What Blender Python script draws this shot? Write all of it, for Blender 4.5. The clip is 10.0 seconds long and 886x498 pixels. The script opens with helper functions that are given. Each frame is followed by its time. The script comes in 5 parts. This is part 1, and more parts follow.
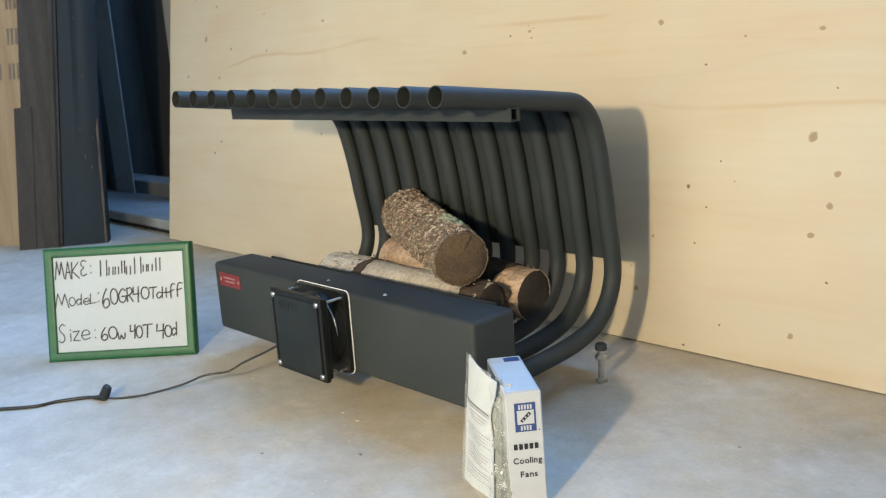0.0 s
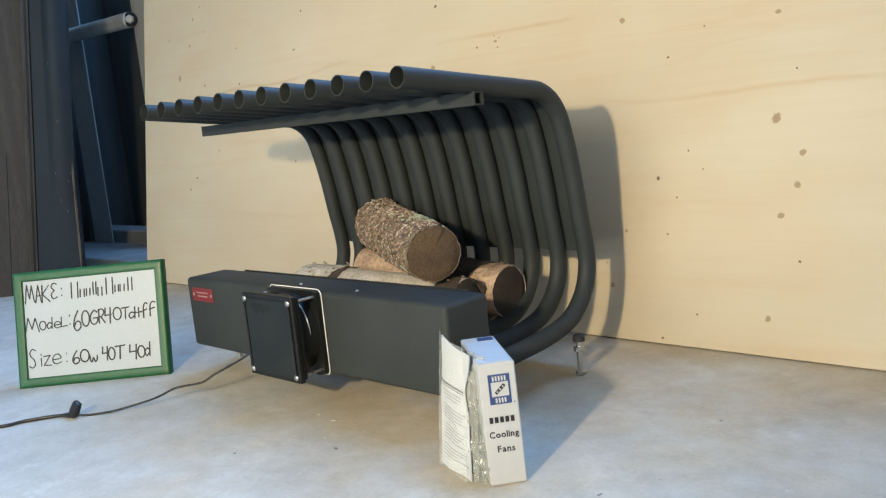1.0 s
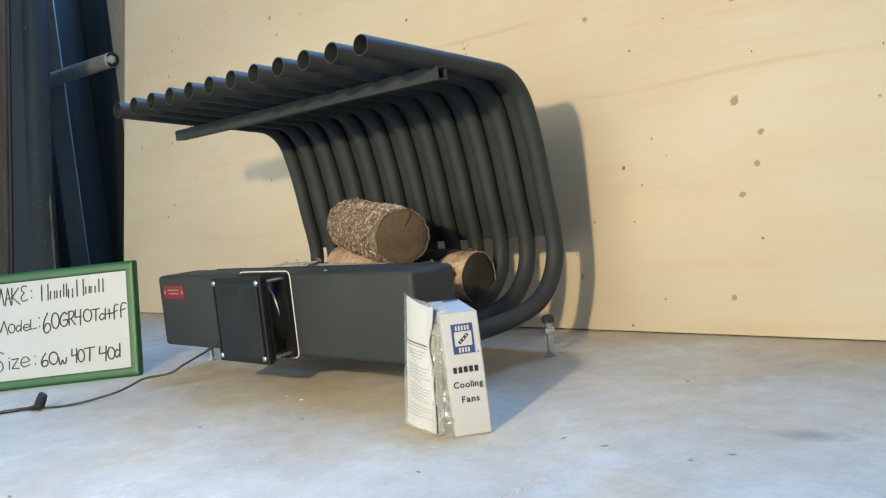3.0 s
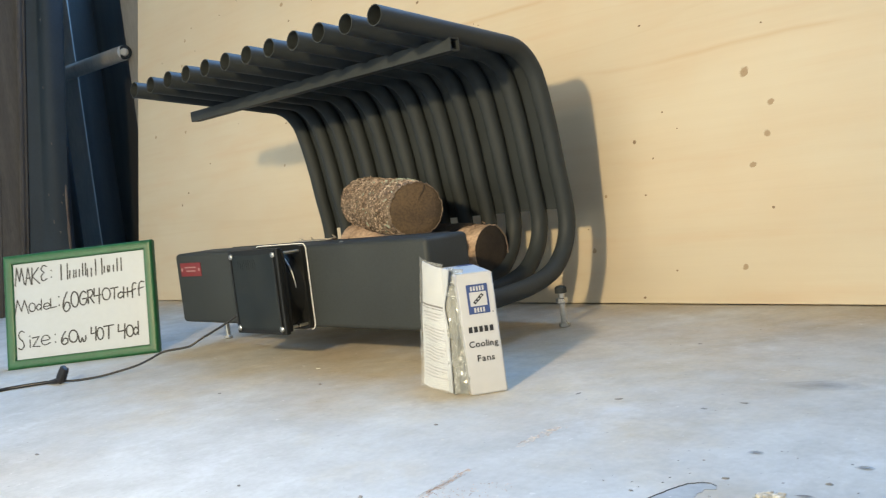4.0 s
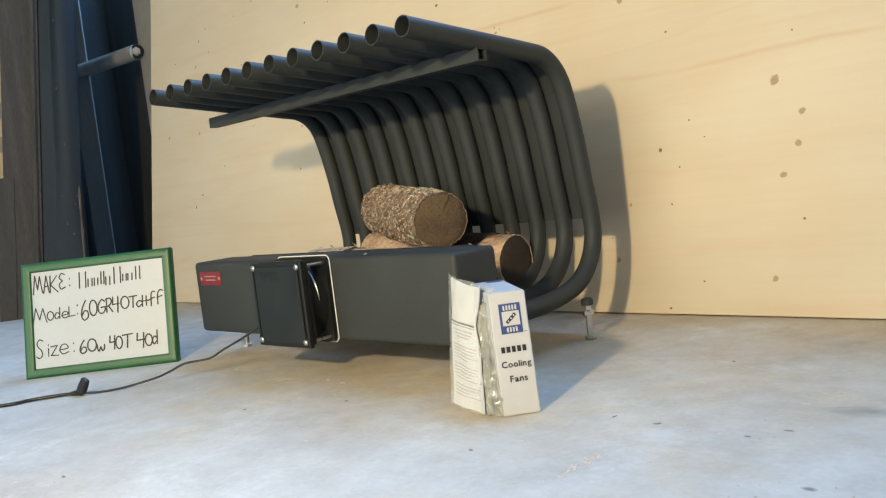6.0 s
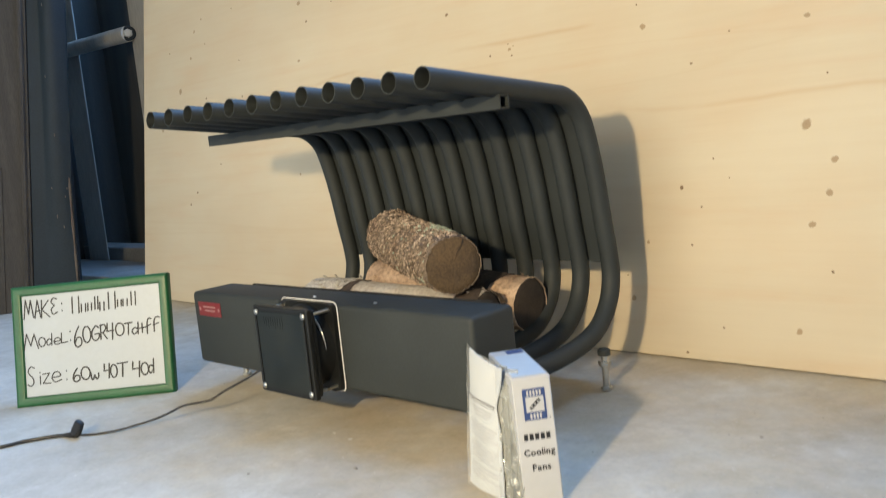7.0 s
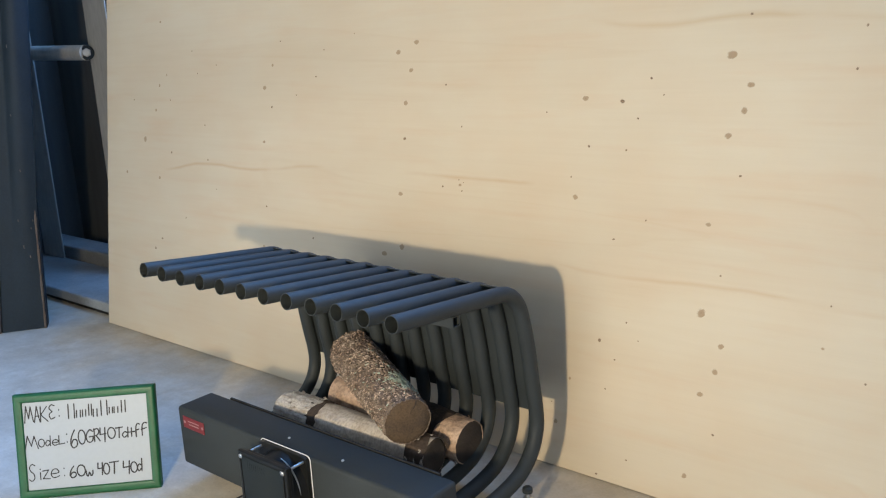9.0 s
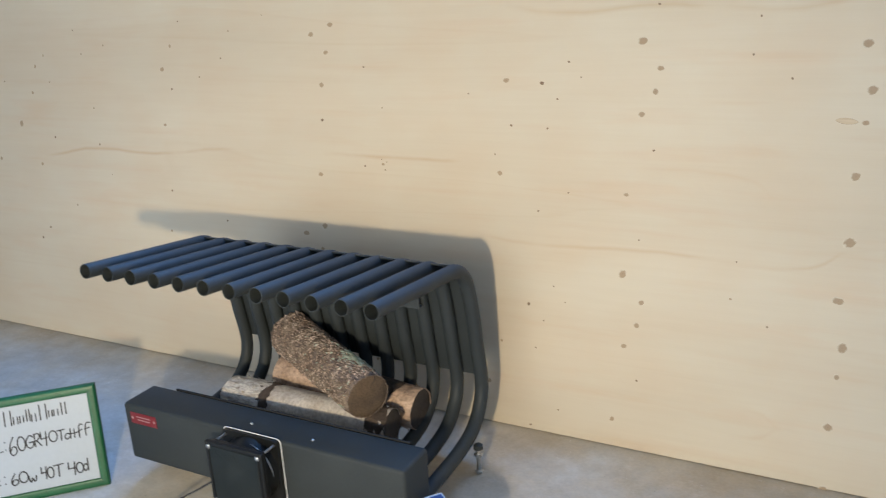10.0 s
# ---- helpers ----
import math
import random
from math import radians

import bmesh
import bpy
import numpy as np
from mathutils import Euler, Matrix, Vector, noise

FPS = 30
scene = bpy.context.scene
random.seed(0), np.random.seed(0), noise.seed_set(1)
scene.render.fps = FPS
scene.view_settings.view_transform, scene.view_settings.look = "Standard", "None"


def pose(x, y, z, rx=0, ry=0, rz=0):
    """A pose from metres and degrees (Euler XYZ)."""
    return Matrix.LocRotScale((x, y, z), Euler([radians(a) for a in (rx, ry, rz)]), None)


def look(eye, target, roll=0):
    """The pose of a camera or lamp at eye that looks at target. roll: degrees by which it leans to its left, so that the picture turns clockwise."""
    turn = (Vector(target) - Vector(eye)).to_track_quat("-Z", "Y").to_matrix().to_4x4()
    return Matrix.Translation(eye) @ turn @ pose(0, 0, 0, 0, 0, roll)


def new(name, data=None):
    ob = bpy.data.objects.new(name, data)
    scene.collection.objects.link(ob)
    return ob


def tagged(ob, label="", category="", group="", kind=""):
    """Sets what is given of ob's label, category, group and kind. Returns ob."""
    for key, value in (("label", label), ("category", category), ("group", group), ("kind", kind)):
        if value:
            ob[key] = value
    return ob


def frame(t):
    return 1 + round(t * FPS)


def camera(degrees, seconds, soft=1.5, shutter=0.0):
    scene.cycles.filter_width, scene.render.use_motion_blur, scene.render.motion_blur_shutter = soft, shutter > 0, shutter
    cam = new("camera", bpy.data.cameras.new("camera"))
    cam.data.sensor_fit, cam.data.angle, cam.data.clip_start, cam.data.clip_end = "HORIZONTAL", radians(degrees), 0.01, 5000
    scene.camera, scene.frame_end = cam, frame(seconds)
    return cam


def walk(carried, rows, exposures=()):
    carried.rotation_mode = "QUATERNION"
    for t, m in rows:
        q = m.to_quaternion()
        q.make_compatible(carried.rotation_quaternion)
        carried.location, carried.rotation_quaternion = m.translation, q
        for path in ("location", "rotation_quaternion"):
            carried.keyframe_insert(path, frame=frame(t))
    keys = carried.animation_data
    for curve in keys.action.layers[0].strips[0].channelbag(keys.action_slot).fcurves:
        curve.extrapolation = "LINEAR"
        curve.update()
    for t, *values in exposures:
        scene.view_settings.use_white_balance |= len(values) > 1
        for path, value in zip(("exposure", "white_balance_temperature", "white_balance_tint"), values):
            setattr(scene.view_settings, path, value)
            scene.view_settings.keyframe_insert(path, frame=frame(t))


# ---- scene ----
cam = camera(55.4, 10.0, 1.15, 0.5)
PATH = [
    (0, (0.965, -1.158, 0.479), (-0.436, 0.201, 0.042), -3.6),
    (0.3, (0.9696, -1.1599, 0.4423), (-0.4209, 0.2306, 0.0771), -4.99),
    (0.5, (0.974, -1.161, 0.424), (-0.414, 0.243, 0.109), -5.4),
    (0.8, (0.9793, -1.1561, 0.3961), (-0.411, 0.2493, 0.0928), -5.63),
    (1, (0.982, -1.155, 0.382), (-0.408, 0.252, 0.086), -5.7),
    (1.3, (0.9853, -1.157, 0.3592), (-0.3991, 0.2632, 0.1007), -6.09),
    (1.5, (0.996, -1.158, 0.343), (-0.385, 0.279, 0.166), -6.4),
    (1.8, (0.995, -1.1591, 0.3207), (-0.3766, 0.2887, 0.17), -6.47),
    (2, (1.001, -1.161, 0.308), (-0.373, 0.286, 0.167), -6.5),
    (2.3, (0.9939, -1.169, 0.2879), (-0.3693, 0.2883, 0.1536), -6.46),
    (2.5, (1.004, -1.161, 0.277), (-0.361, 0.294, 0.142), -6.3),
    (3.8, (1.011, -1.18, 0.229), (-0.357, 0.271, 0.082), -6.4),
    (4, (1.013, -1.184, 0.219), (-0.37, 0.254, 0.083), -6.8),
    (4.2, (1.0103, -1.183, 0.2098), (-0.3859, 0.2435, 0.0835), -6.94),
    (4.5, (1.012, -1.188, 0.207), (-0.386, 0.236, 0.078), -6.9),
    (5, (1.011, -1.189, 0.209), (-0.388, 0.234, 0.082), -7.0),
    (5.2, (1.0093, -1.1894, 0.2156), (-0.3875, 0.2358, 0.082), -6.95),
    (5.5, (1.007, -1.189, 0.22), (-0.391, 0.236, 0.094), -6.9),
    (5.7, (0.999, -1.19, 0.228), (-0.399, 0.235, 0.102), -7.0),
    (6.8, (0.931, -1.161, 0.336), (-0.442, 0.271, 0.085), -5.7),
    (7, (0.922, -1.153, 0.366), (-0.454, 0.277, 0.116), -5.7),
    (7.2, (0.9211, -1.1429, 0.4013), (-0.4615, 0.2756, 0.1254), -5.53),
    (7.5, (0.927, -1.153, 0.467), (-0.454, 0.253, 0.128), -5.1),
    (7.8, (0.9405, -1.1611, 0.5501), (-0.4299, 0.2537, 0.2034), -4.54),
    (8, (0.961, -1.165, 0.594), (-0.399, 0.258, 0.238), -4.2),
    (8.2, (0.9771, -1.1737, 0.6376), (-0.3666, 0.2637, 0.2793), -3.98),
    (8.5, (0.996, -1.199, 0.708), (-0.306, 0.263, 0.3), -3.6),
    (8.8, (1.0128, -1.2277, 0.7645), (-0.2446, 0.2551, 0.2953), -3.02),
    (9, (1.018, -1.26, 0.808), (-0.228, 0.23, 0.329), -2.9),
    (9.2, (1.004, -1.2935, 0.8187), (-0.1785, 0.2353, 0.3045), -2.08),
    (9.5, (0.967, -1.348, 0.855), (-0.065, 0.26, 0.262), -2.4),
    (9.7, (0.9433, -1.3811, 0.8674), (-0.0028, 0.2744, 0.264), -2.67),
    (10, (0.901, -1.417, 0.893), (-0.01, 0.254, 0.278), -3.4),
]
EXPOSURES = [(0, -0.20, 6340, 8), (2.5, -0.19, 6200, 8), (3.8, -0.17, 6740, 8), (4.5, -0.17, 6760, 8), (5.5, -0.17, 6880, 8), (7.0, -0.19, 6800, 9.5), (8.0, -0.27, 6500, 9.5), (9.0, -0.32, 6000, 12.5), (10.0, -0.33, 5800, 12.5)]
walk(cam, [(t, look(eye, target, roll)) for t, eye, target, roll in PATH], EXPOSURES)
LAMP, FRONT_FILL, ROOF = 13.0, 150.0, 284.0
CRACK, SCAR_A = 2.0, 0.6
PLY_A, PLY_B = (0.525, 0.45, 0.334), (0.60, 0.53, 0.408)
CON_A, CON_B = (0.50, 0.495, 0.468), (0.60, 0.60, 0.57)

# ---- world and lights ----
world = bpy.data.worlds.new("sky")
scene.world = world
world.use_nodes = True
wn = world.node_tree.nodes
sky = wn.new("ShaderNodeTexSky")
sky.sky_type, sky.sun_disc = "NISHITA", False
sky.sun_elevation, sky.sun_rotation = radians(35), radians(200)
world.node_tree.links.new(sky.outputs[0], wn["Background"].inputs[0])
wn["Background"].inputs[1].default_value = 0.12


def lamp(name, kind, m, energy, color, size, size_y=None):
    data = bpy.data.lights.new(name, kind)
    data.energy, data.color = energy, color
    if kind == "AREA":
        data.shape = "RECTANGLE" if size_y else "DISK"
        data.size = size
        if size_y:
            data.size_y = size_y
    else:
        data.shadow_soft_size = size
    ob = new(name, data)
    ob.matrix_world = m
    return ob


# warm work lamp that stands behind the camera
work = lamp("work_lamp_light", "AREA", look((0.715, -1.72, 0.649), (-0.40, 0.0, 0.34)), LAMP, (1.0, 0.79, 0.47), 0.065)
work.data.spread = radians(112)
# added soft fill in an assumed opening behind the camera, and blue daylight in an unseen roof light behind the plywood
# sheet
lamp("front_fill_light", "AREA", look((0.4, -5.9, 1.5), (0.0, 0.0, 0.5)), FRONT_FILL, (0.97, 1.0, 0.92), 3.6, 2.6)
lamp("roof_daylight", "AREA", look((0.10, 1.16, 3.19), (0.10, 1.1599, 0.0)), ROOF, (0.20, 0.48, 1.0), 2.9, 1.35)


# ---- materials ----
def mat(name, base, rough=0.6, metal=0.0, other=None, scale=8.0, amount=0.5, stretch=(1, 1, 1), bump=0.15, fine=120.0,
        fine_amount=0.15, spec=0.5, rough_vary=0.1):
    """A surface with a coarse colour change, a fine grain and a matching relief."""
    m = bpy.data.materials.new(name)
    m.use_nodes = True
    nt = m.node_tree
    n, link = nt.nodes, nt.links.new
    bsdf = n["Principled BSDF"]
    bsdf.inputs["Metallic"].default_value = metal
    bsdf.inputs["Specular IOR Level"].default_value = spec
    tc, mp = n.new("ShaderNodeTexCoord"), n.new("ShaderNodeMapping")
    mp.inputs["Scale"].default_value = stretch
    link(tc.outputs["Object"], mp.inputs["Vector"])
    a, b = n.new("ShaderNodeTexNoise"), n.new("ShaderNodeTexNoise")
    for node, s, d in ((a, scale, 6), (b, fine, 4)):
        node.inputs["Scale"].default_value = s
        node.inputs["Detail"].default_value = d
        link(mp.outputs[0], node.inputs["Vector"])
    ramp = n.new("ShaderNodeValToRGB")
    ramp.color_ramp.elements[0].position, ramp.color_ramp.elements[1].position = 0.35, 0.68
    link(a.outputs["Fac"], ramp.inputs[0])
    mix = n.new("ShaderNodeMix")
    mix.data_type = "RGBA"
    mix.inputs["A"].default_value = (*base, 1)
    o = other or tuple(c * 0.6 for c in base)
    mix.inputs["B"].default_value = (*[x + (y - x) * amount for x, y in zip(base, o)], 1)
    link(ramp.outputs[0], mix.inputs["Factor"])
    grain = n.new("ShaderNodeMix")
    grain.data_type, grain.blend_type = "RGBA", "MULTIPLY"
    grain.inputs["Factor"].default_value = fine_amount
    link(mix.outputs["Result"], grain.inputs["A"])
    gr = n.new("ShaderNodeValToRGB")
    gr.color_ramp.elements[0].position, gr.color_ramp.elements[1].position = 0.3, 0.62
    link(b.outputs["Fac"], gr.inputs[0])
    link(gr.outputs[0], grain.inputs["B"])
    link(grain.outputs["Result"], bsdf.inputs["Base Color"])
    mr = n.new("ShaderNodeMapRange")
    mr.inputs["To Min"].default_value, mr.inputs["To Max"].default_value = max(0.02, rough - rough_vary), min(1, rough + rough_vary)
    link(a.outputs["Fac"], mr.inputs["Value"])
    link(mr.outputs[0], bsdf.inputs["Roughness"])
    if bump:
        bp = n.new("ShaderNodeBump")
        bp.inputs["Strength"].default_value, bp.inputs["Distance"].default_value = bump, 0.002
        link(b.outputs["Fac"], bp.inputs["Height"])
        link(bp.outputs[0], bsdf.inputs["Normal"])
    return m


def plywood_material():
    """Rotary-cut softwood veneer: pale, with long grain that runs along x and a few broad growth-ring curls."""
    m = bpy.data.materials.new("plywood")
    m.use_nodes = True
    nt = m.node_tree
    n, link = nt.nodes, nt.links.new
    bsdf = n["Principled BSDF"]
    bsdf.inputs["Roughness"].default_value = 0.62
    tc = n.new("ShaderNodeTexCoord")

    def noise_at(scale, detail, stretch, dist=0.0):
        mp, t = n.new("ShaderNodeMapping"), n.new("ShaderNodeTexNoise")
        mp.inputs["Scale"].default_value = stretch
        t.inputs["Scale"].default_value, t.inputs["Detail"].default_value = scale, detail
        t.inputs["Distortion"].default_value = dist
        link(tc.outputs["Object"], mp.inputs["Vector"])
        link(mp.outputs[0], t.inputs["Vector"])
        return t.outputs["Fac"]

    def ramp(src, stops):
        r = n.new("ShaderNodeValToRGB")
        els = r.color_ramp.elements
        while len(els) < len(stops):
            els.new(0.5)
        for e, (p, c) in zip(els, stops):
            e.position, e.color = p, (*c, 1)
        link(src, r.inputs[0])
        return r.outputs[0]

    def mul(a, b, f):
        x = n.new("ShaderNodeMix")
        x.data_type, x.blend_type = "RGBA", "MULTIPLY"
        x.inputs["Factor"].default_value = f
        link(a, x.inputs["A"])
        link(b, x.inputs["B"])
        return x.outputs["Result"]

    wide = ramp(noise_at(2.2, 4, (0.5, 1, 1.6)), [(0.3, PLY_A), (0.7, PLY_B)])
    field = noise_at(1.0, 2.5, (0.30, 1, 3.2), 0.8)
    times = n.new("ShaderNodeMath")
    times.operation = "MULTIPLY"
    times.inputs[1].default_value = 5.0
    link(field, times.inputs[0])
    frac = n.new("ShaderNodeMath")
    frac.operation = "FRACT"
    link(times.outputs[0], frac.inputs[0])
    rings = ramp(frac.outputs[0], [(0.0, (1, 1, 1)), (0.86, (0.97, 0.95, 0.92)), (0.925, (0.80, 0.66, 0.50)), (0.965, (1, 1, 1))])
    streak = ramp(noise_at(9, 5, (0.35, 1, 9)), [(0.38, (0.86, 0.80, 0.72)), (0.56, (1, 1, 1))])
    mottle = ramp(noise_at(7, 5, (0.7, 1, 1.2)), [(0.35, (0.97, 0.90, 0.84)), (0.6, (1, 1, 1))])
    fibre = ramp(noise_at(60, 3, (0.12, 1, 7)), [(0.3, (0.86, 0.82, 0.76)), (0.6, (1, 1, 1))])
    c = mul(mul(mul(mul(wide, rings, 0.10), streak, 0.10), fibre, 0.08), mottle, 0.55)

    def calc(op, a, b):
        x = n.new("ShaderNodeMath")
        x.operation = op
        for v, s in ((a, x.inputs[0]), (b, x.inputs[1])):
            if isinstance(v, (int, float)):
                s.default_value = v
            else:
                link(v, s)
        return x.outputs[0]

    # single late-wood lines that wander along the sheet and fade in and out
    sep = n.new("ShaderNodeSeparateXYZ")
    link(tc.outputs["Object"], sep.inputs[0])
    sway = calc("MULTIPLY", calc("SUBTRACT", noise_at(1.3, 3, (1, 1, 0.4)), 0.5), 0.06)
    height = calc("ADD", sep.outputs["Z"], sway)
    tremble = calc("MULTIPLY", calc("SUBTRACT", noise_at(14, 3, (1, 1, 0.4)), 0.5), 0.006)
    across = calc("DIVIDE", calc("ADD", sep.outputs["X"], 1.4), 2.8)

    def wander(points):
        """The height of a line that winds along the sheet, from points (x, height)."""
        fc = n.new("ShaderNodeFloatCurve")
        cv = fc.mapping.curves[0]
        pts = [((x + 1.4) / 2.8, z) for x, z in points]
        while len(cv.points) < len(pts):
            cv.points.new(0.5, 0.5)
        for q, at in zip(cv.points, pts):
            q.location = at
        fc.mapping.update()
        link(across, fc.inputs["Value"])
        return fc.outputs["Value"]

    lines = [(wander([(-1.4, 0.47), (-1.10, 0.498), (-0.94, 0.523), (-0.70, 0.520), (-0.48, 0.540), (-0.27, 0.533), (-0.235, 0.528), (-0.215, 0.537), (-0.06, 0.540), (0.106, 0.540), (1.3, 0.52)]), 0.0065, (0.80, 0.62, 0.46), 0.55, 0.38, -1.12, 0.14),
             (wander([(-1.4, 0.42), (0.12, 0.410), (0.198, 0.393), (0.308, 0.386), (0.53, 0.393), (0.632, 0.390), (0.709, 0.384), (0.791, 0.388), (0.826, 0.400), (0.86, 0.425), (1.3, 0.44)]), 0.0060, (0.84, 0.68, 0.54), 0.42, 0.38, 0.16, 0.86),
             (wander([(-1.4, 0.86), (0.10, 0.853), (0.235, 0.839), (0.30, 0.828), (0.382, 0.824), (0.506, 0.832), (0.649, 0.825), (0.739, 0.818), (0.797, 0.825), (0.86, 0.84), (1.3, 0.84)]), 0.0080, (0.82, 0.68, 0.52), 0.50, 0.38, 0.20, 0.84)]
    # growth-ring tongues, open to one side
    for x0, z0, half, reach in ((0.735, 0.505, 0.040, 0.26), (0.775, 0.095, 0.034, 0.24)):
        lines.append((wander([(-1.4, z0 + half), (x0 - reach, z0 + half), (x0 - 0.08, z0 + 0.9 * half), (x0 - 0.02, z0 + 0.55 * half), (x0, z0), (1.3, z0)]), 0.0070, (0.90, 0.76, 0.64), 0.30, 0.42, x0 - reach, x0 + 0.006))
        lines.append((wander([(-1.4, z0 - half), (x0 - reach, z0 - half), (x0 - 0.08, z0 - 0.9 * half), (x0 - 0.02, z0 - 0.55 * half), (x0, z0), (1.3, z0)]), 0.0070, (0.90, 0.76, 0.64), 0.30, 0.42, x0 - reach, x0 + 0.006))
    lines += [(at, width, tint, depth * 0.5, 0.48, -3.0, 3.0) for at, width, tint, depth in ((0.962, 0.006, (0.80, 0.63, 0.48), 0.5), (0.425, 0.008, (0.92, 0.74, 0.64), 0.4), (0.475, 0.010, (0.93, 0.72, 0.62), 0.4),
                                                                       (0.688, 0.010, (0.92, 0.78, 0.68), 0.3), (0.258, 0.008, (0.86, 0.70, 0.56), 0.4), (0.104, 0.007, (0.84, 0.67, 0.52), 0.4))]
    for k, (at, width, tint, depth, from_, x_lo, x_hi) in enumerate(lines):
        away = calc("DIVIDE", calc("ABSOLUTE", calc("SUBTRACT", height if isinstance(at, float) else calc("ADD", sep.outputs["Z"], tremble), at), 0.0), width)
        body = calc("SUBTRACT", 1.0, calc("MINIMUM", away, 1.0))
        mp, part_on = n.new("ShaderNodeMapping"), n.new("ShaderNodeTexNoise")
        mp.inputs["Location"].default_value, mp.inputs["Scale"].default_value = (k * 7.7, 0, k * 3.3), (1, 1, 0.3)
        part_on.inputs["Scale"].default_value, part_on.inputs["Detail"].default_value = 2.6, 4
        link(tc.outputs["Object"], mp.inputs["Vector"])
        link(mp.outputs[0], part_on.inputs["Vector"])
        seen = calc("MULTIPLY", calc("MINIMUM", calc("MAXIMUM", calc("MULTIPLY", calc("SUBTRACT", part_on.outputs["Fac"], from_), 7.0), 0.0), 1.0), depth)
        ends = calc("MINIMUM", calc("MULTIPLY", calc("SUBTRACT", sep.outputs["X"], x_lo), 12.0), calc("MULTIPLY", calc("SUBTRACT", x_hi, sep.outputs["X"]), 30.0))
        seen = calc("MULTIPLY", seen, calc("MAXIMUM", calc("MINIMUM", ends, 1.0), 0.0))
        x = n.new("ShaderNodeMix")
        x.data_type, x.blend_type = "RGBA", "MULTIPLY"
        link(calc("MULTIPLY", body, seen), x.inputs["Factor"])
        link(c, x.inputs["A"])
        x.inputs["B"].default_value = (*tint, 1)
        c = x.outputs["Result"]
    blush = ramp(noise_at(5.0, 4, (0.6, 1, 5)), [(0.55, (1, 1, 1)), (0.70, (0.97, 0.85, 0.77))])
    c = mul(c, blush, 0.42)
    link(c, bsdf.inputs["Base Color"])
    bp = n.new("ShaderNodeBump")
    bp.inputs["Strength"].default_value, bp.inputs["Distance"].default_value = 0.12, 0.001
    link(fibre, bp.inputs["Height"])
    link(bp.outputs[0], bsdf.inputs["Normal"])
    return m


def concrete_material():
    m = bpy.data.materials.new("concrete")
    m.use_nodes = True
    nt = m.node_tree
    n, link = nt.nodes, nt.links.new
    bsdf = n["Principled BSDF"]
    tc = n.new("ShaderNodeTexCoord")

    def noise_at(scale, detail, rough=0.55):
        t = n.new("ShaderNodeTexNoise")
        t.inputs["Scale"].default_value, t.inputs["Detail"].default_value, t.inputs["Roughness"].default_value = scale, detail, rough
        link(tc.outputs["Object"], t.inputs["Vector"])
        return t.outputs["Fac"]

    def ramp(src, lo, hi, a, b):
        r = n.new("ShaderNodeValToRGB")
        e = r.color_ramp.elements
        e[0].position, e[1].position, e[0].color, e[1].color = lo, hi, (*a, 1), (*b, 1)
        link(src, r.inputs[0])
        return r.outputs[0]

    def mix(kind, f, a, b):
        x = n.new("ShaderNodeMix")
        x.data_type, x.blend_type = "RGBA", kind
        if isinstance(f, float):
            x.inputs["Factor"].default_value = f
        else:
            link(f, x.inputs["Factor"])
        for v, s in ((a, x.inputs["A"]), (b, x.inputs["B"])):
            if isinstance(v, tuple):
                s.default_value = (*v, 1)
            else:
                link(v, s)
        return x.outputs["Result"]

    base = ramp(noise_at(3.0, 6), 0.32, 0.68, CON_A, CON_B)
    cloud = ramp(noise_at(14, 8, 0.65), 0.35, 0.7, (0.76, 0.755, 0.75), (1, 1, 1))
    sand = ramp(noise_at(160, 4), 0.3, 0.62, (0.80, 0.79, 0.77), (1, 1, 1))
    c = mix("MULTIPLY", 0.7, base, cloud)
    c = mix("MULTIPLY", 0.45, c, sand)
    tan = ramp(noise_at(2.1, 7, 0.62), 0.45, 0.72, (0, 0, 0), (1, 1, 1))
    c = mix("MIX", tan, c, mix("MULTIPLY", 0.55, c, (0.86, 0.72, 0.56)))
    pale = ramp(noise_at(6.5, 8, 0.7), 0.56, 0.66, (0, 0, 0), (1, 1, 1))
    c = mix("MIX", mix("MULTIPLY", 1.0, pale, (0.4, 0.4, 0.4)), c, (0.60, 0.60, 0.59))
    # warm light painted into the floor colour, stronger round the heater and wall foot
    spread = n.new("ShaderNodeMapping")
    spread.inputs["Location"].default_value, spread.inputs["Scale"].default_value = (-0.10, 0.30, 0), (0.62, 1.0, 1)
    link(tc.outputs["Object"], spread.inputs["Vector"])
    reach = n.new("ShaderNodeVectorMath")
    reach.operation = "LENGTH"
    link(spread.outputs[0], reach.inputs[0])
    near = n.new("ShaderNodeMapRange")
    near.inputs["From Min"].default_value, near.inputs["From Max"].default_value = 0.62, 0.12
    near.inputs["To Min"].default_value, near.inputs["To Max"].default_value = -0.16, 0.20
    link(reach.outputs["Value"], near.inputs["Value"])
    warm_mask = n.new("ShaderNodeMath")
    link(noise_at(5.0, 8, 0.68), warm_mask.inputs[0])
    sep, foot, both = n.new("ShaderNodeSeparateXYZ"), n.new("ShaderNodeMapRange"), n.new("ShaderNodeMath")
    link(tc.outputs["Object"], sep.inputs[0])
    foot.inputs["From Min"].default_value, foot.inputs["From Max"].default_value = -0.42, 0.0
    foot.inputs["To Min"].default_value, foot.inputs["To Max"].default_value = -0.20, 0.16
    link(sep.outputs["Y"], foot.inputs["Value"])
    both.operation = "MAXIMUM"
    link(near.outputs[0], both.inputs[0])
    link(foot.outputs[0], both.inputs[1])
    link(both.outputs[0], warm_mask.inputs[1])
    warm_fac = ramp(warm_mask.outputs[0], 0.46, 0.72, (0, 0, 0), (0.75, 0.75, 0.75))
    c = mix("MIX", warm_fac, c, mix("MULTIPLY", 1.0, c, (1.04, 0.89, 0.68)))
